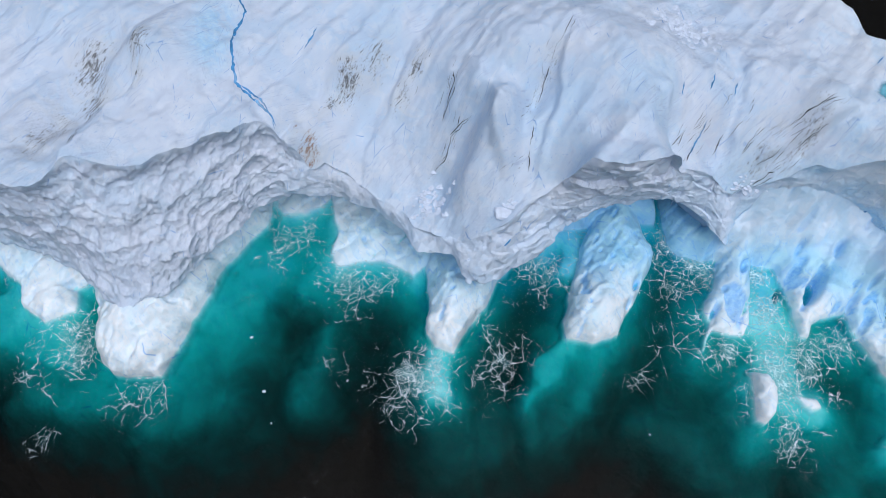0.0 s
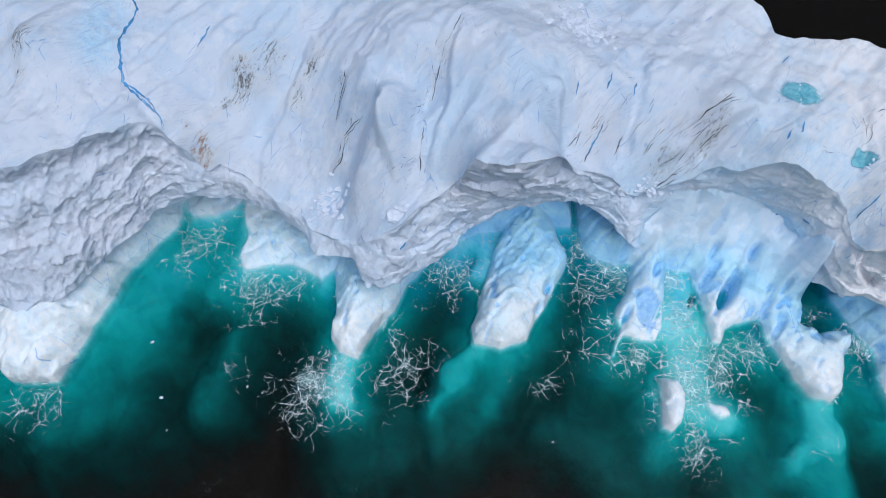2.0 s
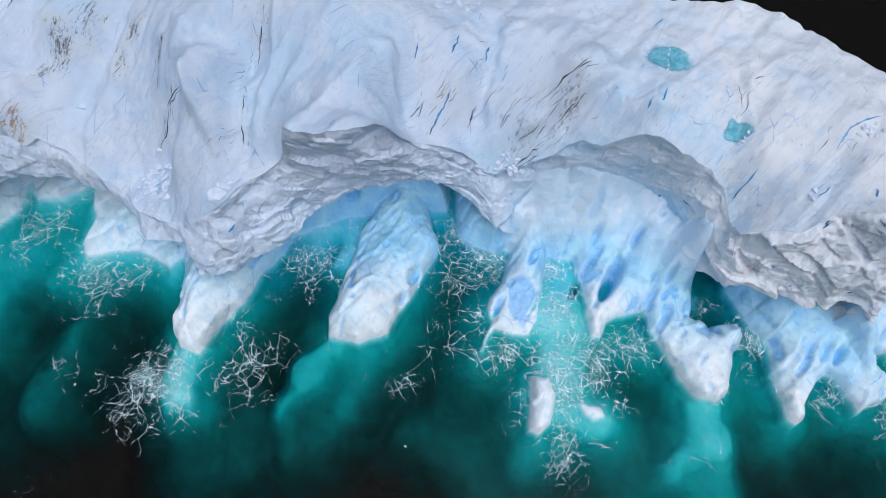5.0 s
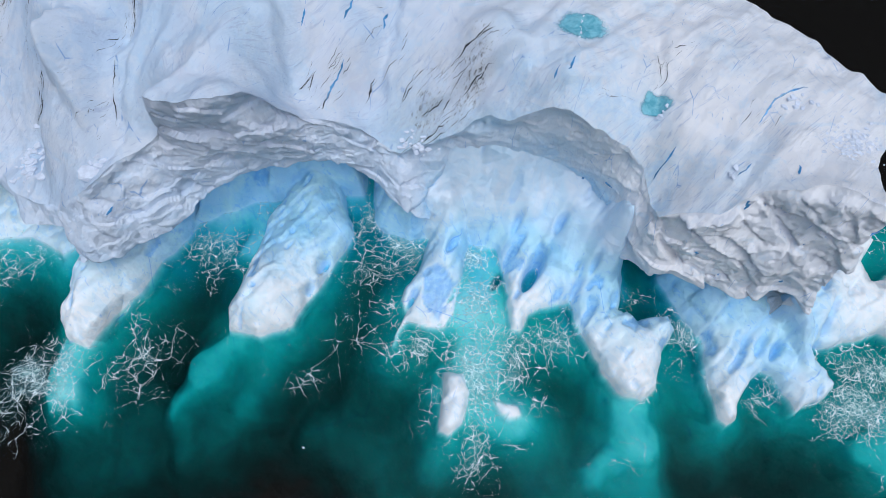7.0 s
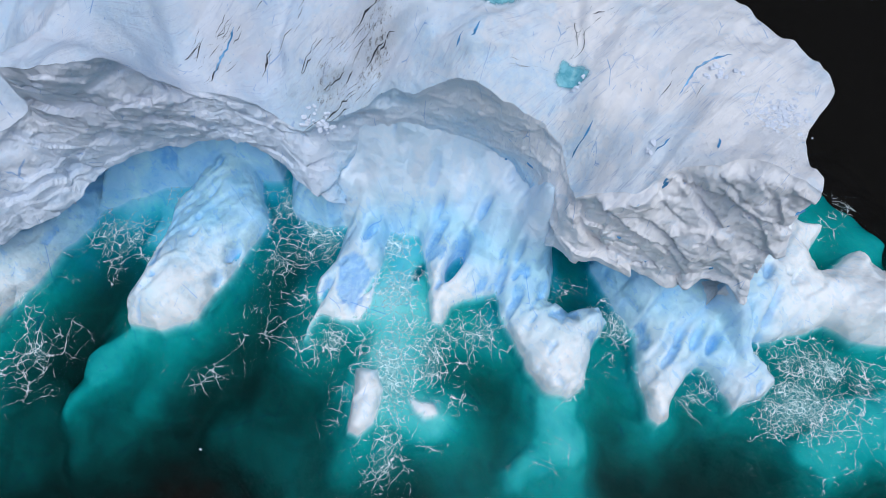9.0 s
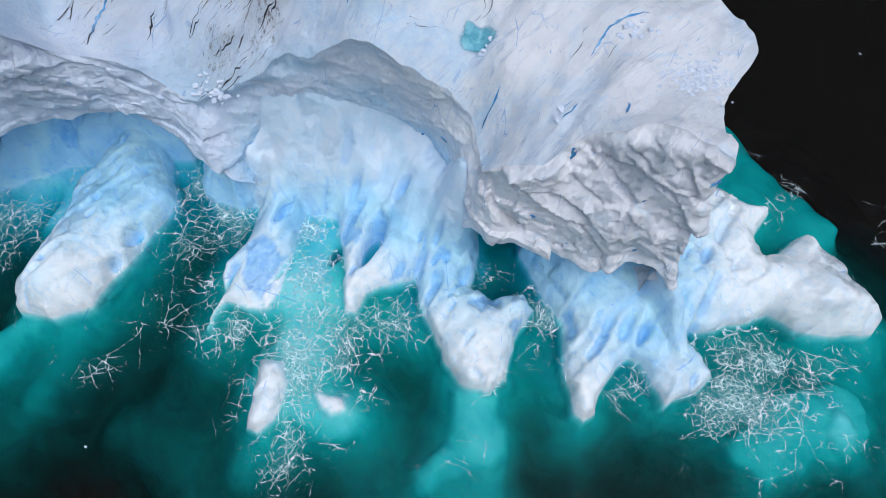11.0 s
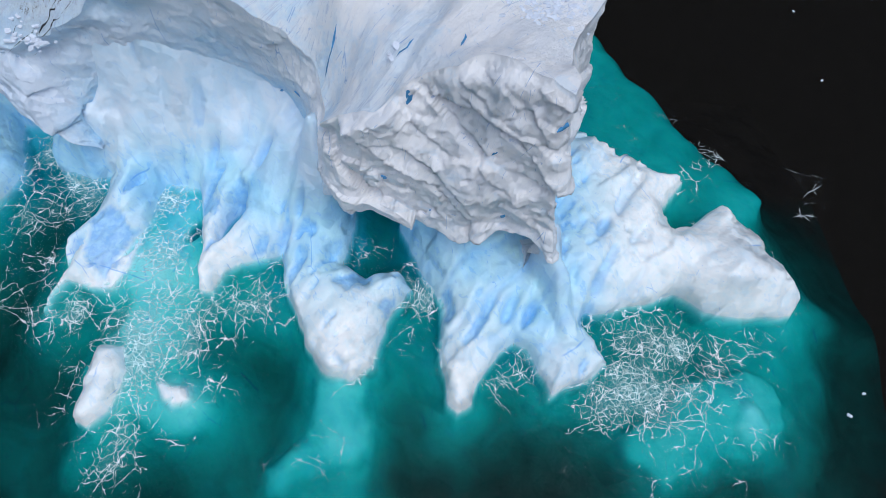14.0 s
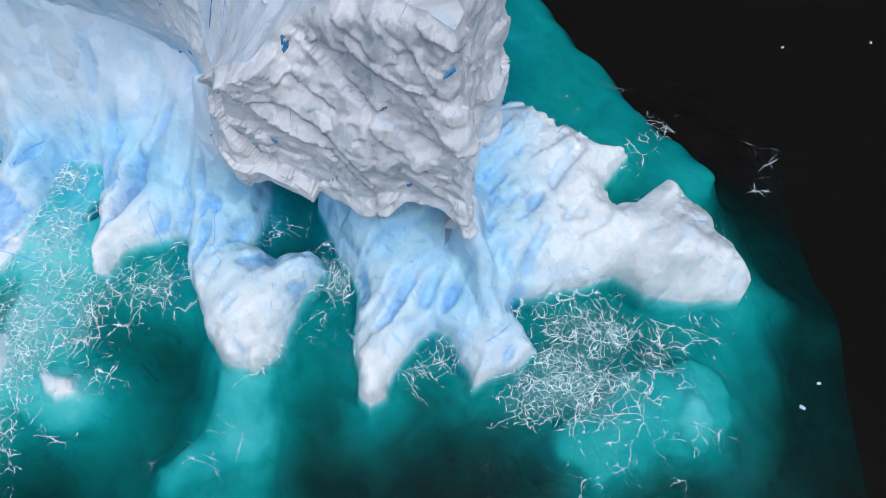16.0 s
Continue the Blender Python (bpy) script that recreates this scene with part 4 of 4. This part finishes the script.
def build_foot():
    xs, ys = np.arange(-92, 126, 0.26), np.arange(-2, 74, 0.26)
    X, Y = np.meshgrid(xs, ys, indexing="ij")
    x, y = X.ravel(), Y.ravel()
    z, edge = foot_height(x, y)
    p = flat(x, y)
    soft = np.minimum(z, -2.4).reshape(len(xs), len(ys))
    for _ in range(2):
        for ax in (0, 1):
            pad = np.pad(soft, [(3, 3) if k == ax else (0, 0) for k in (0, 1)], mode="edge")
            c = np.cumsum(np.insert(pad, 0, 0, axis=ax), axis=ax)
            soft = (c[7:] - c[:-7]) / 7 if ax == 0 else (c[:, 7:] - c[:, :-7]) / 7
    w = smooth(-2.2, -3.2, z)
    z = z * (1 - w) + soft.ravel() * w
    inner = smooth(0, 1, (y + 0.35 * np.maximum(x - 55, 0) - 33 + 5.0 * fbm(p, 7, 221, 3)) / 15)
    west = smooth(-20, 12, x)
    blue = np.clip(inner * (0.30 + 0.68 * west) * smooth(99, 88, x) + 0.12 * fbm(p, 4, 222, 3), 0, 1)
    blue *= 1 - 0.55 * smooth(43.5, 49, y + 3 * fbm(p, 5, 224, 3)) * smooth(42, 45, x) * smooth(72, 68, x)
    # mask of that deeper blue: follows the scoops, flute troughs and pits
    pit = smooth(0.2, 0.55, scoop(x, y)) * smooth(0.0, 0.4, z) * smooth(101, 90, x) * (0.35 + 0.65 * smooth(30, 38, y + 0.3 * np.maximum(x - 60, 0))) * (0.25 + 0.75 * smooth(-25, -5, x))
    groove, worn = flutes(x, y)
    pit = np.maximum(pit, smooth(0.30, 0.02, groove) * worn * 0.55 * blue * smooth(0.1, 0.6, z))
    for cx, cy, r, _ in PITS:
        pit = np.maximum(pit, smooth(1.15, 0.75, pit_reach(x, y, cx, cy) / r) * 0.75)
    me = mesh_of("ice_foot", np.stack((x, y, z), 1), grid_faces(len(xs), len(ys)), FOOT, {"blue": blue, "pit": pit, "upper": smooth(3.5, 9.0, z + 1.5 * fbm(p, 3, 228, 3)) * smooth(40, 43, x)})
    part("ice_foot", me, iceberg, "wave-washed pale blue ice, its underwater fingers coloured turquoise by depth")


build_foot()

# ---- the sea ----
FOAM = [  # patches where the swell breaks: x, y, radius, strength
    (-57.5, 31.6, 5.5, 0.9), (-45.8, 23.6, 3.6, 0.7), (-57, 18, 2.5, 0.45), (-24.8, 50.5, 5, 0.7), (-14.8, 42.8, 5, 0.9), (-7.5, 44.5, 3, 0.7), (-4, 26, 5, 1.05), (-1, 29, 2, 1.2), (6.6, 29.8, 5.5, 0.75),
    (15.9, 44.8, 5, 0.8), (-16.8, 29, 3, 0.35), (34.9, 30.5, 4, 0.45), (42.9, 31.6, 3, 0.9), (50.5, 24.5, 5, 1.0), (51, 18.6, 3.6, 0.75), (60.6, 33.2, 3.6, 0.85), (-17, 14, 2.5, 0.28), (28, 27, 3.5, 0.38),
    (37.6, 35, 4.5, 0.5), (52, 30, 6, 1.15), (51, 38, 3.5, 1.1), (50.8, 43, 2.6, 1.0), (36.6, 49, 3.5, 0.9), (75.8, 32.6, 3.2, 0.9), (41, 45, 4, 1.0), (37.5, 43.5, 4.5, 0.85), (85.4, 25.7, 3, 0.8),
    (97.5, 24.5, 5.8, 1.15), (99.5, 27.6, 3.5, 1.25), (104, 26.5, 4, 0.7), (106.4, 18.4, 3, 0.5), (108.4, 50, 1.8, 0.7), (108.6, 27, 3, 0.5), (105.5, 47, 2.2, 0.6), (116.5, 44.6, 2.6, 0.4), (43.5, 31.4, 1.8, 1.3), (70.5, 38, 2.5, 0.6), (22, 52, 4, 0.6)]


def build_sea():
    def axis(a, b, step):
        far = [12, 40, 110, 300, 800, 2400]
        return np.concatenate(([a - f for f in far[::-1]], np.arange(a, b, step), [b + f for f in far]))
    xs, ys = axis(-95, 130, 0.5), axis(-12, 75, 0.5)
    X, Y = np.meshgrid(xs, ys, indexing="ij")
    x, y = X.ravel(), Y.ravel()
    z, _ = foot_height(x, y)
    foam = np.zeros(len(x))
    for cx, cy, r, s in FOAM:
        foam = np.maximum(foam, s * np.exp(-((x - cx) ** 2 + (y - cy) ** 2) / (1.25 * r) ** 2))
    foam = np.maximum(foam, 0.42 * np.exp(-np.maximum(-z, 0) / 2.0) * (z < 0.5))
    near = np.hypot(x - 20, y - 30) < 250
    foam = np.where(near, foam, 0)
    V = np.stack((x, y, np.where(near, 0.06 * fbm(flat(x, y), 5, 231, 3), 0)), 1)
    me = mesh_of("water", V, grid_faces(len(xs), len(ys)), WATER, {"foam": foam})
    tagged(new("water", me), "dark teal sea with lacy white foam round the ice", "sea", kind="structure")
    # dark sheet added below the clear surface in place of unlit depth
    e = 2600
    bed = mesh_of("sea_depth_sheet", [(-e, -e, -42), (e, -e, -42), (e, e, -42), (-e, e, -42)], [(0, 1, 2, 3)], DARK_SHEET)
    tagged(new("sea_depth_sheet", bed), "black sheet standing in for the unlit depth of the open sea", "sea", kind="structure")


build_sea()


# ---- small features of the iceberg ----
def on_top(x, y, lift=0.0):
    return float(upper_height(np.array([float(x)]), np.array([float(y)]))[0]) + lift


def ribbon(name, knots, width, mat, label, seed, lift=0.06, parent=iceberg):
    """A jagged strip laid along a line on the upper surface."""
    rng = np.random.default_rng(seed)
    k = np.array(knots, float)
    pts = []
    for a, b in zip(k[:-1], k[1:]):
        n = max(2, int(np.hypot(*(b - a)) / 0.35))
        pts += [a + (b - a) * i / n for i in range(n)]
    pts = np.array(pts + [k[-1]])
    sway = np.cumsum(rng.normal(0, 0.07, pts.shape), 0)
    pts += sway - np.linspace(0, 1, len(pts))[:, None] * sway[-1] + rng.normal(0, 0.03, pts.shape)
    g = np.gradient(pts, axis=0)
    side = np.stack((-g[:, 1], g[:, 0]), 1) / (np.linalg.norm(g, axis=1)[:, None] + 1e-6)
    u = np.linspace(0, 1, len(pts))
    rough_width = np.convolve(rng.uniform(-1.5, 1.9, len(pts) + 2), np.ones(3) / 3, "valid") if mat is CRACK_DARK else rng.uniform(0.35, 1.4, len(pts))
    w = width * np.clip(np.sin(u * math.pi) ** 0.5, 0.12, 1) * np.maximum(rough_width, 0.02)
    rows = [pts + side * (w * f)[:, None] for f in (-0.5, 0, 0.5)]
    V = np.stack(rows, 1).reshape(-1, 2)
    z = upper_height(V[:, 0], V[:, 1]) + lift
    return part(name, mesh_of(name, np.column_stack((V, z)), grid_faces(len(pts), 3), mat), parent, label)


CRACKS = [
    ((16.7, 65.2), (15.2, 62), (13.3, 59.9), (12.1, 56.5)), ((16.2, 64), (14.2, 61.2), (12.6, 58)), ((1.8, 61.8), (1.2, 59.7), (-0.1, 56.7)), ((3.4, 56.1), (0.9, 55), (0.1, 53.2), (-2, 51.8)),
    ((12.2, 55), (11.4, 50.4), (11.2, 47.4)), ((-41.1, 66.5), (-41.5, 62.1)), ((-41, 64), (-38.9, 63), (-37.2, 60.5)), ((-46.6, 58.5), (-47.8, 54.9), (-48.4, 49)),
    ((52.1, 56.7), (49.7, 56.2), (46.6, 55.2)), ((34, 52.3), (32.4, 50.4)), ((32.7, 54.5), (30.7, 52.3)), ((73.4, 57.1), (69.5, 55.5), (69.7, 53.2), (68.8, 51.8)), ((38.8, 55.5), (37.5, 53)),
    ((43.6, 55.6), (41.6, 53.2)), ((-1.5, 66), (-4, 61.5)), ((49.2, 52.6), (46.2, 51.2), (42.8, 49.8))]
# each crack is a black strip laid on the snow
for k, line in enumerate(CRACKS):
    ribbon("crack", line, 0.15 if k in (0, 3, 7) else 0.11, CRACK_DARK, "black crack", 300 + k)
    if k in (0, 2, 3, 5, 7, 8, 11, 13, 15):
        ribbon("crack", [(x + 0.45, y - 0.2) for x, y in line[:-1]] + [line[-1]], 0.09, CRACK_DARK, "black crack", 330 + k)
SWARMS = [  # x, y, spread along and across, heading, count, length
    (48, 53.2, 5.5, 1.6, 30, 26, 2.6), (46.5, 55.3, 5.0, 1.0, 24, 14, 2.4), (33.5, 53.5, 3.2, 1.6, 50, 20, 2.2), (12.6, 58.5, 4.0, 0.8, 68, 12, 1.8), (1.2, 54.4, 3.2, 0.7, 52, 12, 1.6), (0.6, 60.5, 3.0, 0.5, 66, 8, 1.6),
    (69.8, 54, 2.4, 1.2, 55, 10, 1.4), (63.5, 50.5, 3.0, 0.8, 10, 8, 1.8), (-40.6, 63.5, 2.6, 1.6, 70, 10, 1.8), (-47.8, 56, 5.0, 1.6, 62, 14, 2.2), (-5.2, 63, 3.4, 0.9, 60, 10, 1.8), (-13, 63.5, 3.4, 1.4, 48, 14, 1.2),
    (9.5, 49, 3.0, 2.4, 35, 10, 1.6), (40, 58, 6, 4, 42, 14, 2.0), (79.5, 47.5, 3, 1.4, 40, 8, 1.6)]
_rng = random.Random(9)
for cx, cy, far, wide, heading, count, length in SWARMS:
    for _ in range(count):
        a = radians(heading + _rng.gauss(0, 9))
        u, v, h = _rng.gauss(0, 0.55) * far, _rng.gauss(0, 0.6) * wide, radians(heading)
        x, y, half = cx + u * math.cos(h) - v * math.sin(h), cy + u * math.sin(h) + v * math.cos(h), 0.5 * length * _rng.uniform(0.4, 1.3)
        ribbon("crack", ((x - half * math.cos(a), y - half * math.sin(a)), (x, y), (x + half * math.cos(a), y + half * math.sin(a))), _rng.uniform(0.035, 0.07), CRACK_DARK, "", _rng.randrange(9999), 0.04)
ribbon("meltwater_channel", ((-29.8, 76), (-28.1, 72.3), (-29.0, 69), (-29.1, 65.6), (-28.9, 62.6), (-28.5, 61), (-25.8, 58.4), (-23.6, 56.7), (-23, 55.2)), 0.42, RILL, "narrow vivid blue channel of meltwater", 350)
ribbon("meltwater_channel", ((-28.2, 60.9), (-26.2, 59.4), (-24.2, 57.6), (-22.9, 55.6)), 0.3, RILL, "narrow vivid blue channel of meltwater", 351)
for k, line in enumerate([((83.1, 49.6), (80, 48.2), (78.2, 46.4)), ((58.2, 52.2), (57.6, 51)), ((31.7, 58.7), (31.4, 57)), ((40.1, 60.8), (39.7, 59.2)), ((-18, 70), (-19.5, 67)), ((71, 46), (69.5, 44.6)), ((77, 42.2), (75.8, 41.2)), ((59.8, 53.2), (59, 51.4)),
                          ((62, 66), (60.5, 64.5)), ((80.5, 40.8), (80.2, 39.6)), ((36.5, 61), (35.6, 58.6)), ((35.5, 55.5), (33.4, 51.6))]):
    ribbon("blue_fissure", line, 0.22, RILL, "short blue fissure in the snow", 370 + k)


def pond(x, y, rx, ry, turn, seed):
    """A shallow melt pond: a level sheet with an uneven shore."""
    n, rings = 48, 10
    a = np.linspace(0, 2 * math.pi, n, endpoint=False)
    r = 1 + 0.10 * np.sin(2 * a + seed) + 0.06 * np.sin(5 * a + 2 * seed)
    V, F = [(x, y)], []
    for k in range(1, rings + 1):
        px, py = rx * r * np.cos(a) * k / rings, ry * r * np.sin(a) * k / rings
        V += list(zip(x + px * math.cos(turn) - py * math.sin(turn), y + px * math.sin(turn) + py * math.cos(turn)))
    V = np.array(V)
    z = np.maximum(upper_height(V[:, 0], V[:, 1]) + 0.05, on_top(x, y) + 0.02)
    idx = lambda k, i: 1 + (k - 1) * n + i % n
    F = [(0, idx(1, i), idx(1, i + 1), 0) for i in range(n)]
    quads = [(idx(k, i), idx(k + 1, i), idx(k + 1, i + 1), idx(k, i + 1)) for k in range(1, rings) for i in range(n)]
    bm = bmesh.new()
    vs = [bm.verts.new((*p, q)) for p, q in zip(V, z)]
    for f in F:
        bm.faces.new([vs[i] for i in f[:3]])
    for f in quads:
        bm.faces.new([vs[i] for i in f])
    me = bpy.data.meshes.new("melt_pond")
    bm.to_mesh(me)
    bm.free()
    depth = me.attributes.new("depth", "FLOAT", "POINT")
    depth.data.foreach_set("value", [1.0] + [1 - k / rings for k in range(1, rings + 1) for _ in range(n)])
    me.materials.append(POND)
    part("melt_pond", me, iceberg, "shallow turquoise melt pond")


pond(61.3, 58.7, 2.9, 2.5, -0.35, 1)
pond(69.0, 50.5, 1.7, 1.5, 0.2, 2)


def block_mesh(seed):
    """A broken lump of ice: a box with cut and shifted corners."""
    rng = random.Random(seed)
    bm = bmesh.new()
    bmesh.ops.create_cube(bm, size=1)
    bmesh.ops.subdivide_edges(bm, edges=bm.edges[:], cuts=1)
    for v in bm.verts:
        v.co *= (0.82 + 0.3 * rng.random()) / max(0.7, v.co.length * 1.25)
        v.co.z *= 0.7
    me = bpy.data.meshes.new("ice_block")
    bm.to_mesh(me)
    bm.free()
    me.materials.append(CHUNK)
    return me


BLOCKS = [block_mesh(k) for k in range(6)]
BLOCK_FIELDS = [(33.8, 69.8, 4.6, 3.6, 110, 0.5), (86.3, 43.3, 2.8, 2.6, 110, 0.23), (-1.6, 48.6, 2.6, 2.2, 70, 0.5), (8.0, 44.4, 0.2, 0.2, 1, 1.6), (9, 45, 1.2, 0.6, 9, 0.5), (69.6, 49.6, 0.9, 0.5, 7, 0.32), (43.0, 50.4, 2.2, 1.0, 30, 0.34), (75.5, 41.6, 0.5, 0.5, 4, 0.5), (82, 48.2, 1.8, 1.0, 14, 0.35)]
_rng = random.Random(5)
for cx, cy, rx, ry, count, size in BLOCK_FIELDS:
    for _ in range(count):
        x, y = cx + _rng.gauss(0, 0.5) * rx, cy + _rng.gauss(0, 0.5) * ry
        s = size * _rng.uniform(0.45, 1.4)
        ob = part("ice_block", BLOCKS[_rng.randrange(6)], iceberg)
        ob.matrix_basis = pose(x, y, on_top(x, y, 0.06 * s), _rng.uniform(-20, 20), _rng.uniform(-20, 20), _rng.uniform(0, 360)) @ Matrix.Diagonal((s * _rng.uniform(0.8, 1.6), s, s * 0.55, 1))

# deep blue melt holes in the cliff faces: place, width, height
def melt_hole(x, y, z, wide, high, turn):
    d = ((WALL - np.array((x, y, z))) ** 2).sum(2)
    i, j = np.unravel_index(np.argmin(d), d.shape)
    j = min(max(j, 3), WALL.shape[1] - 4)
    i0, i1 = max(i - 3, 0), min(i + 3, len(WALL) - 1)
    along, down = Vector(WALL[i1, j] - WALL[i0, j]).normalized(), Vector(WALL[i, j + 3] - WALL[i, j - 3]).normalized()
    normal = along.cross(down).normalized()
    normal = normal if normal.dot(Vector((*WALL_OUT[i], 0.3))) > 0 else -normal
    up = normal.cross(along)
    bm = bmesh.new()
    rng = random.Random(int(x * 10))
    ring = []
    for depth, scale in ((-0.3, 1.0), (-0.02, 0.9)):
        row = []
        for k in range(14):
            t = 2 * math.pi * k / 14
            r = scale * (0.8 + 0.35 * rng.random()) if depth < -0.1 else scale * (0.55 + 0.6 * rng.random())
            px, py = wide * 0.5 * r * math.cos(t), high * 0.5 * r * math.sin(t)
            px, py = px * math.cos(turn) - py * math.sin(turn), px * math.sin(turn) + py * math.cos(turn)
            row.append(bm.verts.new(Vector(WALL[i, j]) + along * px + up * py + normal * (depth + 0.12)))
        ring.append(row)
    for k in range(14):
        bm.faces.new((ring[0][k], ring[0][(k + 1) % 14], ring[1][(k + 1) % 14], ring[1][k]))
    bm.faces.new(ring[1])
    me = bpy.data.meshes.new("melt_hole")
    bm.to_mesh(me)
    bm.free()
    me.materials.append(RILL)
    part("melt_hole", me, iceberg, "deep blue melt hole in the ice face")


for hole in ((76.6, 38.8, 23.6, 1.5, 0.7, 0.7), (74.6, 38, 15, 0.7, 0.5, 0.2), (78.5, 36.8, 10.5, 1.1, 0.3, 0.9), (82.5, 35.6, 21, 1.3, 0.25, 0.3), (79.5, 37.4, 18, 1.6, 0.22, 0.25), (86.8, 34, 26, 1.0, 0.3, 0.9), (84, 35, 13, 0.5, 0.4, 0.1),
             (58.5, 50, 12, 1.0, 0.35, 0.4), (63, 49, 10, 0.9, 0.4, 0.5), (52, 50.5, 9, 1.0, 0.4, 0.3), (66, 47, 13, 1.2, 0.3, 0.6), (48, 49.5, 8, 0.8, 0.3, 0.2), (9, 41.5, 16, 1.6, 0.3, 0.2)):
    melt_hole(*hole)

# ---- drifting pieces of ice ----
for k, (x, y, s) in enumerate([(-26.6, 25, 0.3), (-29.5, 33.4, 0.3), (-14.3, 26.6, 0.2), (-25, 20.3, 0.18), (115.9, 21.4, 0.28), (117.7, 23.4, 0.2), (122.6, 59.7, 0.2), (132.2, 60.4, 0.2), (121.7, 70.4, 0.2), (29.9, 18.7, 0.18)]):
    ob = new("ice_chunk", BLOCKS[k % 6])
    ob.matrix_basis = pose(x, y, 0.08, 0, 0, 37 * k) @ Matrix.Diagonal((s * 1.5, s, s * 0.6, 1))
    tagged(ob, "small white chunk of ice drifting on the sea", "ice chunk", "drifting ice chunks")
